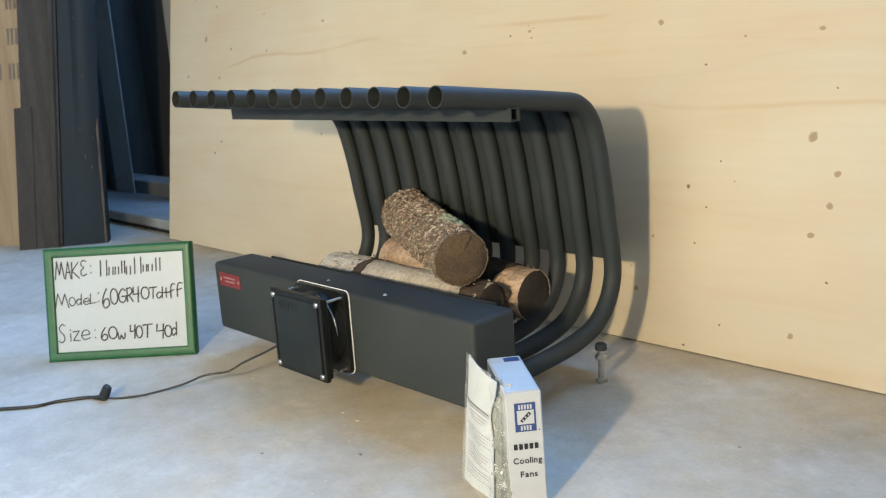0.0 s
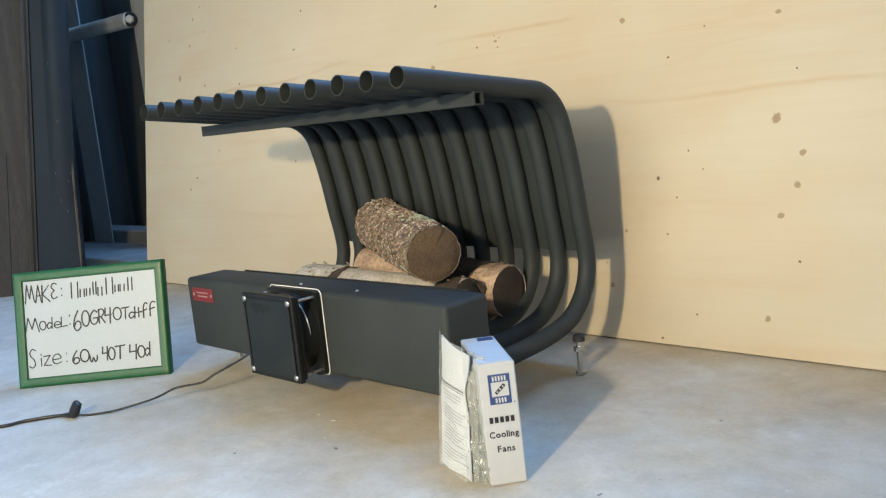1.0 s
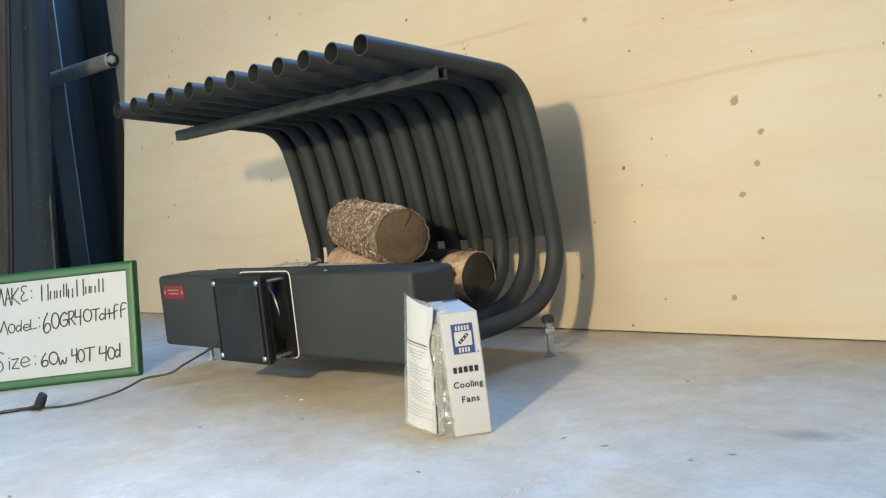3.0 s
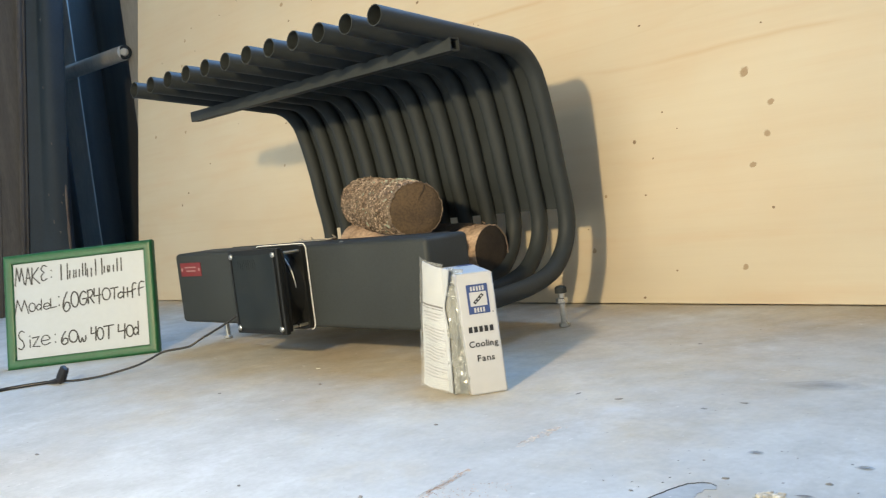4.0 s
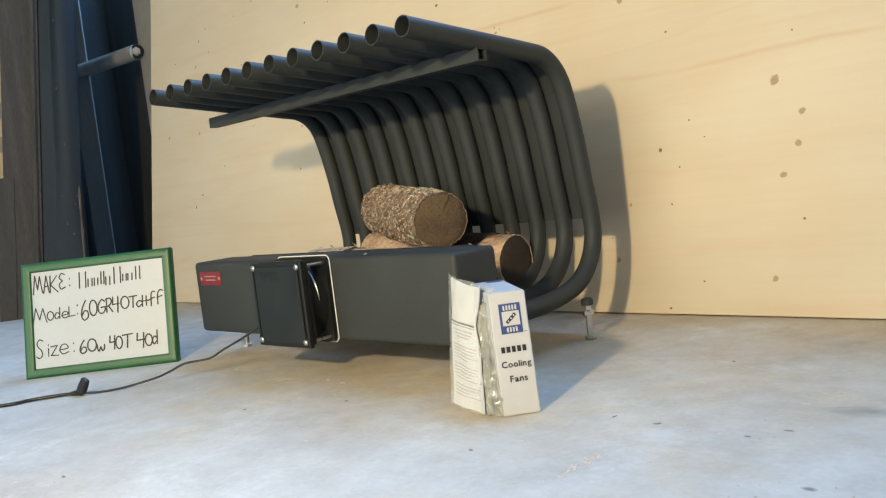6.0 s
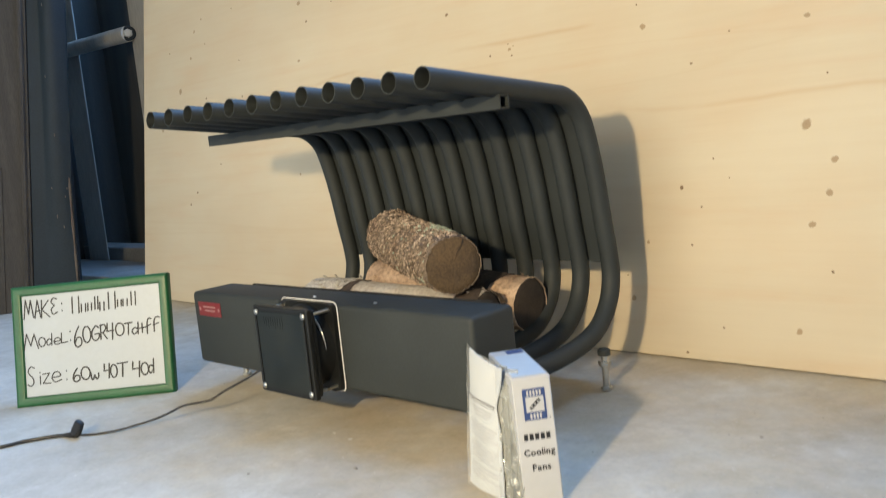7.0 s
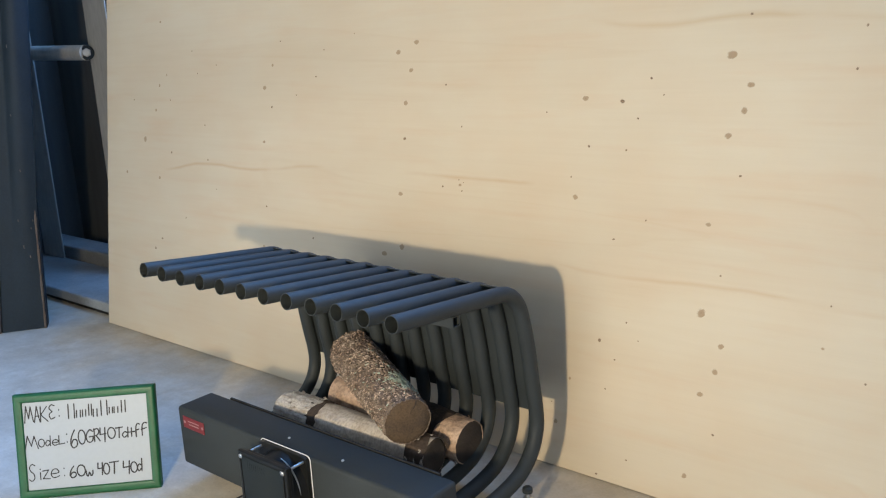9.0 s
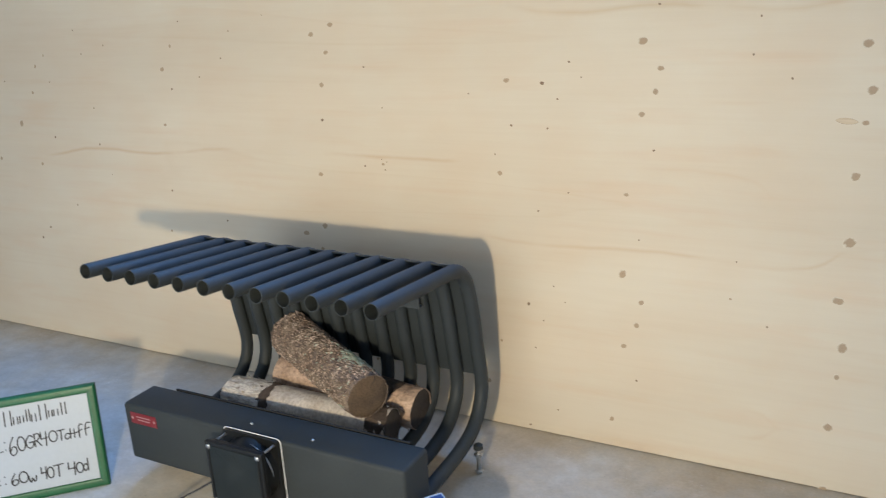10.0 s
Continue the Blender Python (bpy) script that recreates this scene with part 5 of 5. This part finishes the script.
# the maker's name, as plain bars
for x, y, w, h in ((100, 148, 11, 27), (115, 149, 7, 13), (126, 150, 6, 12), (138, 151, 5, 21), (146, 148, 7, 14), (161, 149, 11, 28), (176, 152, 6, 11), (185, 152, 7, 11), (199, 152, 7, 22)):
    for k in (0.0, 1.0):
        x0 = (x + k * w) / 1000
        b = ribbon(bmesh.new(), [(x0, y / 1000), (x0 + 0.0006, (y + h) / 1000)], 0.0023, x + k)
        part("writing_bar", place(b, SM @ Matrix.Translation((0, 0, -0.0042))), INK, panel)

# ---- fan carton and the bagged leaflet beside it ----
C_BL, C_BR = Vector((0.4108, -0.5405, 0.0)), Vector((0.4352, -0.5095, 0.0))
cx = (C_BR - C_BL).normalized()
cback = Vector((-cx.y, cx.x, 0))
C_UP = (Vector((0, 0, 0.128)) + cback * 0.016)
CW, CD = 0.0395, 0.118
CM = axes(C_BL, cx, C_UP)
carton = thing("fan_carton", C_BL + cback * 0.06, "white cardboard fan carton with blue print, standing on the floor", "carton")
# body: upright narrow face in front, leaning a little
bm = bmesh.new()
crn = []
for w in (0, 1):
    for dd in (0, 1):
        for h in (0, 1):
            crn.append(bm.verts.new(C_BL + cx * CW * w + cback * CD * dd + (C_UP if h else Vector((0, 0, 0.0004))) - cback * (0.006 * h * dd)))
for f in ((0, 4, 5, 1), (2, 3, 7, 6), (0, 1, 3, 2), (4, 6, 7, 5), (1, 5, 7, 3), (0, 2, 6, 4)):
    bm.faces.new([crn[i] for i in f])
bmesh.ops.bevel(bm, geom=bm.edges[:], offset=0.0012, segments=2, affect="EDGES")
part("carton_body", bm, CARTON, carton, smooth=50)
T0 = C_BL + C_UP
TM = axes(T0, cx, cback)
part("top_print", box((0.002, 0.003, 0.0002), (CW - 0.003, 0.090, 0.0007), m=TM), PALE_BLUE, carton)
part("top_mark", box((0.018, 0.094, 0.0002), (0.036, 0.106, 0.0008), m=TM), BLUE, carton)
emblem = part("emblem", box((0.0092, 0.0855, 0.0001), (0.0322, 0.1170, 0.0006), m=CM), BLUE, carton, "blue and white printed emblem")
part("emblem_window", box((0.0118, 0.0937, 0.0005), (0.0302, 0.1088, 0.0009), m=CM), CARTON, emblem)
EB = CM @ Matrix.Translation((0.0210, 0.1013, 0)) @ Matrix.Rotation(radians(42), 4, "Z")
part("emblem_bar", box((-0.0068, -0.0017, 0.0008), (0.0068, 0.0017, 0.0012), m=EB), INK, emblem)
for k in range(3):
    part("emblem_dot", sweep([tuple(EB @ Vector((-0.0042 + 0.0042 * k, 0, z))) for z in (0.0011, 0.0015)], 0.0009, 10), CARTON, emblem)
for n_, z0 in ((5, 0.1100), (4, 0.0870)):
    for k in range(n_):
        x0 = 0.0210 - n_ * 0.0032 / 2 + k * 0.0032
        part("emblem_word_bar", box((x0 + 0.0005, z0, 0.0005), (x0 + 0.0024, z0 + 0.0050, 0.0009), m=CM), CARTON, emblem)
for k in range(5):
    part("word_bar", box((0.0062 + k * 0.0057, 0.0660, 0.0002), (0.0101 + k * 0.0057, 0.0722, 0.0007), m=CM), INK, carton)
part("trade_dot", sweep([tuple(CM @ Vector((0.0352, 0.0862, z))) for z in (0.0001, 0.0005)], 0.0007, 8), INK, carton)
for text, x, y, w in (("Cooling", 0.0045, 0.0505, 0.0325), ("Fans", 0.0115, 0.0352, 0.0197)):
    b, tw = lettering(text, 0.0094, 1.0, bold=0.00012)
    part("print", place(b, CM @ Matrix.Translation((x, y, 0.0004)) @ Matrix.Diagonal((w / tw, 1, 1, 1))), INK, carton)

# leaflet in a clear bag
L0, L1 = Vector((0.322, -0.523, 0.0)), Vector((0.386, -0.546, 0.0))
LT0, LT1 = Vector((0.306, -0.487, 0.137)), Vector((0.370, -0.517, 0.131))
leaf = thing("bagged_leaflet", (L0 + L1) / 2 + Vector((0.01, 0.015, 0)), "printed white leaflet in a clear plastic bag, leaning on the carton", "leaflet")
lback = Vector((0.35, 0.93, 0)).normalized()


def leaf_point(u, v, off=0.0, bent=1.0):
    """A place on the leaflet: across and up, the right edge drawn in where the flap folds."""
    g = 0.13 * max(0, (v - 0.68) / 0.32) - 0.10 * math.exp(-((v - 0.66) / 0.13) ** 2) + 0.05 * (1 - v) ** 2
    u2 = u * (1 + bent * g)
    p = L0.lerp(L1, u2).lerp(LT0.lerp(LT1, u2), v) + Vector((0, 0, 0.003))
    return p + lback * (-0.0025 * math.sin(math.pi * u) * (0.5 + v) + 0.003 * noise.noise(Vector((u * 2, v * 3, 4))) + off)


NX, NZ = 10, 22
grid = [[leaf_point(i / NX, j / NZ) for i in range(NX + 1)] for j in range(NZ + 1)]
paper = part("leaflet_sheet", sheet_of(grid, 0.0012, lback), PAPER, leaf, "folded printed sheet", smooth=40)
grid = [[leaf_point(0.06 + 0.97 * i / NX, 0.87 * j / NZ - 0.015, 0.0035, 0.25) for i in range(NX + 1)] for j in range(NZ + 1)]
part("booklet", sheet_of(grid, 0.0065, lback), BOOKLET, leaf, "cream booklet behind the sheet", smooth=40)
LINES = [(0.660, 0.06, 0.96, 0.014), (0.642, 0.06, 0.96, 0.004), (0.602, 0.18, 0.85, 0.009), (0.576, 0.25, 0.80, 0.009), (0.550, 0.30, 0.72, 0.009)]
LINES += [(0.48 - 0.026 * k, 0.10, 0.92 - 0.22 * (k % 5 == 4) - 0.05 * (k % 3), 0.0065) for k in range(16) if k % 6 != 5]
for j, (v, u0, u1, h) in enumerate(LINES):
    g = []
    for vv in (v, v + h):
        row = []
        for k in range(9):
            p = leaf_point(u0 + (u1 - u0) * k / 8, vv, -0.0007)
            row.append(p)
        g.append(row)
    part("print_bar", sheet_of(g, 0.0004, lback), INK if j < 2 else GREY_INK, paper)
# the bag: a crumpled clear envelope a little larger than the sheet, that fills the gap to the carton
def bag(u0, u1, v1, depth, seed, nx=22, ny=30, crease=0.0035):
    g = []
    for j in range(ny + 1):
        row = []
        for i in range(nx + 1):
            u, v = u0 + (u1 - u0) * i / nx, 0.01 + (v1 - 0.01) * j / ny
            p = L0.lerp(L1, u).lerp(LT0.lerp(LT1, u), v) + Vector((0, 0, 0.001))
            w = noise.noise(Vector((u * 7, v * 9, seed))) + 0.6 * noise.noise(Vector((u * 17, v * 23, seed + 3)))
            p += lback * (depth(u, v) + crease * w)
            row.append(p)
        g.append(row)
    return sheet_of(g, 0.0004, lback)


front = part("clear_bag_front", bag(0.0, 1.02, 1.055, lambda u, v: -0.0035 - 0.003 * math.sin(math.pi * min(max(u, 0), 1)) * (0.5 + v), 9, crease=0.0018), FILM, leaf, "crumpled clear plastic bag", smooth=60)
side = part("clear_bag_side", bag(1.0, 1.33, 1.02, lambda u, v: 0.002 + 0.030 * max(0, u - 1.0), 5, nx=16, ny=44, crease=0.0055), FILM_SIDE, leaf, "crumpled clear plastic bag", smooth=25)
for o in (front, side):
    o.visible_shadow = False
part("hardware", sweep([(0.392, -0.530, 0.012 + 0.004 * i) for i in range(8)], lambda i: (0.003, 0.004, 0.004, 0.0025, 0.0025, 0.0025, 0.004, 0.003)[i], 8), STEEL, leaf, "small zinc screw inside the bag")


# ---- marks and litter on the floor ----
def blotch(name, cx, cy, rx, ry, turn, seed, material, label, n=40, rag=0.35, z=0.0006):
    """A ragged flat patch on the floor."""
    b = bmesh.new()
    pts = []
    for k in range(n):
        a = 2 * math.pi * k / n
        q = 1 + rag * noise.noise(Vector((math.cos(a) * 1.6, math.sin(a) * 1.6, seed))) + rag * 0.5 * noise.noise(Vector((math.cos(a) * 5, math.sin(a) * 5, seed)))
        x, y = rx * q * math.cos(a), ry * q * math.sin(a)
        pts.append((cx + x * math.cos(turn) - y * math.sin(turn), cy + x * math.sin(turn) + y * math.cos(turn)))
    top = [b.verts.new((x, y, z)) for x, y in pts]
    low = [b.verts.new((x + (x - cx) * 0.02, y + (y - cy) * 0.02, -0.0001)) for x, y in pts]
    b.faces.new(top)
    for k in range(n):
        b.faces.new((top[k], low[k], low[(k + 1) % n], top[(k + 1) % n]))
    return solo(name, b, material, (cx, cy, 0), label, "floor mark", kind="stuff")


blotch("rust_smear", 0.567, -0.752, 0.036, 0.0042, 1.67, 9.0, RUST_STAIN, "faint rusty smear on the concrete floor", rag=0.3, z=0.0003)
blotch("floor_smear", 0.722, -0.404, 0.055, 0.017, 0.35, 4.0, STAIN, "faint dark smear on the concrete floor", rag=0.2)
# a sliver of bare screed and the broken rim of the floor skin along it
rim = curve_points([(0.724, -0.752, 0), (0.716, -0.734, 0), (0.713, -0.725, 0), (0.715, -0.717, 0), (0.720, -0.697, 0), (0.727, -0.677, 0), (0.7385, -0.668, 0), (0.747, -0.671, 0)], 8)
rim = [p + Vector((0.0008 * noise.noise(Vector((k * 0.45, 0, 0))), 0.0008 * noise.noise(Vector((k * 0.45, 5, 0))), 0)) for k, p in enumerate(rim)]
inner = curve_points([(0.748, -0.674, 0), (0.7415, -0.683, 0), (0.743, -0.698, 0), (0.7455, -0.718, 0), (0.755, -0.737, 0), (0.752, -0.757, 0), (0.738, -0.766, 0), (0.727, -0.760, 0)], 8)
inner = [p + Vector((0.004 * noise.noise(Vector((k * 0.3, 1, 0))), 0.004 * noise.noise(Vector((k * 0.3, 7, 0))), 0)) for k, p in enumerate(inner)]
b = bmesh.new()
top = [b.verts.new((p.x, p.y, 0.0003)) for p in rim + inner]
low = [b.verts.new((p.x, p.y, -0.0001)) for p in rim + inner]
bmesh.ops.triangulate(b, faces=[b.faces.new(top)])
for k in range(len(top)):
    b.faces.new((top[k], low[k], low[(k + 1) % len(top)], top[(k + 1) % len(top)]))
bmesh.ops.recalc_face_normals(b, faces=b.faces)
solo("floor_patch", b, SCREED, (0.735, -0.715, 0), "grey sliver where the floor skin has come off", "floor mark", kind="stuff")
left, right = [], []
for k, p in enumerate(rim):
    w = 0.00042 * (0.55 + 0.9 * abs(noise.noise(Vector((k * 0.23, 2, 0))))) * (0.25 if k in (0, len(rim) - 1) else 1)
    d = Vector((0.80, -0.60, 0))
    left.append(p + Vector((0, 0, 0.0009)) - d * w)
    right.append(p + Vector((0, 0, 0.0009)) + d * w)
solo("floor_crack", sheet_of([left, right], 0.0007, Vector((0, 0, -1))), CRACKED, (0.72, -0.70, 0), "thin dark crack along the grey floor patch", "floor mark", kind="stuff")
for k, (x, y, half, wide, turn) in enumerate(((0.5165, -0.497, 0.0055, 0.0013, 1.25), (0.5665, -0.502, 0.0060, 0.0014, 0.65), (0.681, -0.4785, 0.0055, 0.0010, 0.29), (0.6565, -0.506, 0.0040, 0.0012, 0.28),
                                              (0.743, -0.598, 0.0055, 0.0036, 0.2), (0.819, -0.600, 0.0060, 0.0035, 0.3), (0.803, -0.664, 0.0065, 0.0022, 0.3))):
    blotch("floor_dent", x, y, half, wide, turn, 20.0 + k, DASH, "small grey dent in the concrete floor", n=18, rag=0.25, z=0.0005)


def crumbs(name, spots, material, label, seed, tall=0.35):
    """Flat irregular crumbs: (x, y, size, length, turn)."""
    rr, b = random.Random(seed), bmesh.new()
    for x, y, size, long, turn in spots:
        vs = []
        for k in range(7):
            a = 2 * math.pi * k / 7
            q = size * rr.uniform(0.55, 1.2)
            u, v = q * long * math.cos(a), q * math.sin(a)
            vs.append((x + u * math.cos(turn) - v * math.sin(turn), y + u * math.sin(turn) + v * math.cos(turn)))
        lo = [b.verts.new((vx, vy, -0.0002)) for vx, vy in vs]
        hi = [b.verts.new((x + (vx - x) * 0.7, y + (vy - y) * 0.7, size * tall)) for vx, vy in vs]
        b.faces.new(hi)
        for k in range(7):
            b.faces.new((lo[k], lo[(k + 1) % 7], hi[(k + 1) % 7], hi[k]))
    return solo(name, b, material, (spots[0][0], spots[0][1], 0), label, "floor litter", kind="stuff")


rc = random.Random(4)
line = [(0.563 + rc.gauss(0, 0.0035), -0.660 + 0.064 * rc.random() ** 0.8, rc.uniform(0.0004, 0.0011), rc.uniform(1, 2.2), rc.uniform(1.2, 1.9)) for _ in range(70)]
crumbs("scrape_crumbs", line, PEACH, "thin line of peach-coloured scrape crumbs on the concrete floor", 1)
line = [(0.5695 - 0.007 * (f := rc.random()) ** 1.5 + rc.gauss(0, 0.0022), -0.788 + 0.072 * f, rc.uniform(0.0003, 0.0008), rc.uniform(1.2, 3.0), rc.uniform(1.2, 1.9)) for _ in range(110)]
line += [(0.570 + 0.045 * (f := rc.random()) + rc.gauss(0, 0.005), -0.775 + 0.040 * f + rc.gauss(0, 0.010), rc.uniform(0.0002, 0.0006), rc.uniform(1, 2.2), rc.uniform(0, 3)) for _ in range(80)]
crumbs("scrape_crumbs", line, RUSTY, "rusty orange scrape of fine crumbs on the concrete floor", 6)
crumbs("tan_crumbs", [(0.783 + 0.008 * (f := rc.uniform(-1, 1)), -0.671 + 0.003 * f + rc.gauss(0, 0.0028), rc.uniform(0.0006, 0.0015), rc.uniform(1, 1.6), rc.uniform(0, 3)) for _ in range(75)], TAN, "small heap of tan crumbs on the concrete floor", 2, tall=1.0)
white = [(0.5645, -0.603, 0.0013, 2.6, 1.5), (0.562, -0.640, 0.0010, 1.5, 1.2), (0.735, -0.722, 0.0020, 1.5, 0.4), (0.752, -0.706, 0.0016, 1.3, 1.0), (0.728, -0.700, 0.0010, 1.3, 0.2)] + [(-0.176, -0.494, 0.0016, 2.2, 0.2), (0.052, -0.491, 0.0016, 2.0, 0.1), (0.091, -0.496, 0.0018, 1.8, 0.4)]
white += [(rc.uniform(0.45, 0.95), rc.uniform(-0.80, -0.50), rc.uniform(0.0003, 0.0008), rc.uniform(1, 2.5), rc.uniform(0, 3)) for _ in range(26)]
white += [(rc.uniform(-0.5, 0.5), rc.uniform(-0.85, -0.48), rc.uniform(0.0003, 0.0007), rc.uniform(1, 2.5), rc.uniform(0, 3)) for _ in range(16)]
crumbs("white_chips", white, CHIP, "scattered white chips on the concrete floor", 3)
rg = random.Random(21)
bm = bmesh.new()
spots = [(0.104, -0.873), (0.448, -0.635), (0.746, -0.654), (0.529, -0.257), (0.175, -0.559), (0.070, -0.637), (0.809, -0.637), (0.699, -0.701), (0.408, -0.827), (0.526, -0.797)]
spots += [(rg.uniform(-0.6, 1.1), rg.uniform(-1.1, -0.12)) for _ in range(70)]
spots += [(rg.gauss(0.76, 0.07), rg.gauss(-0.68, 0.06)) for _ in range(45)] + [(0.613, -0.504), (0.657, -0.505), (0.511, -0.270), (0.549, -0.267), (0.549, -0.435)]
for n_, (x, y) in enumerate(spots):
    s = rg.uniform(0.0016, 0.0030) if n_ < 10 else rg.uniform(0.0003, 0.0009)
    vs = []
    for k in range(7):
        a = 2 * math.pi * k / 7
        q = s * rg.uniform(0.5, 1.2)
        vs.append((x + q * math.cos(a) * 1.5, y + q * math.sin(a) * 0.8))
    lo = [bm.verts.new((vx, vy, 0.0)) for vx, vy in vs]
    hi = [bm.verts.new((x + (vx - x) * 0.7, y + (vy - y) * 0.7, s * 0.35)) for vx, vy in vs]
    bm.faces.new(hi)
    for k in range(7):
        bm.faces.new((lo[k], lo[(k + 1) % 7], hi[(k + 1) % 7], hi[k]))
solo("grit", bm, GRIT, (0.2, -0.6, 0), "scattered dark grit and chips on the concrete floor", "grit", kind="stuff")
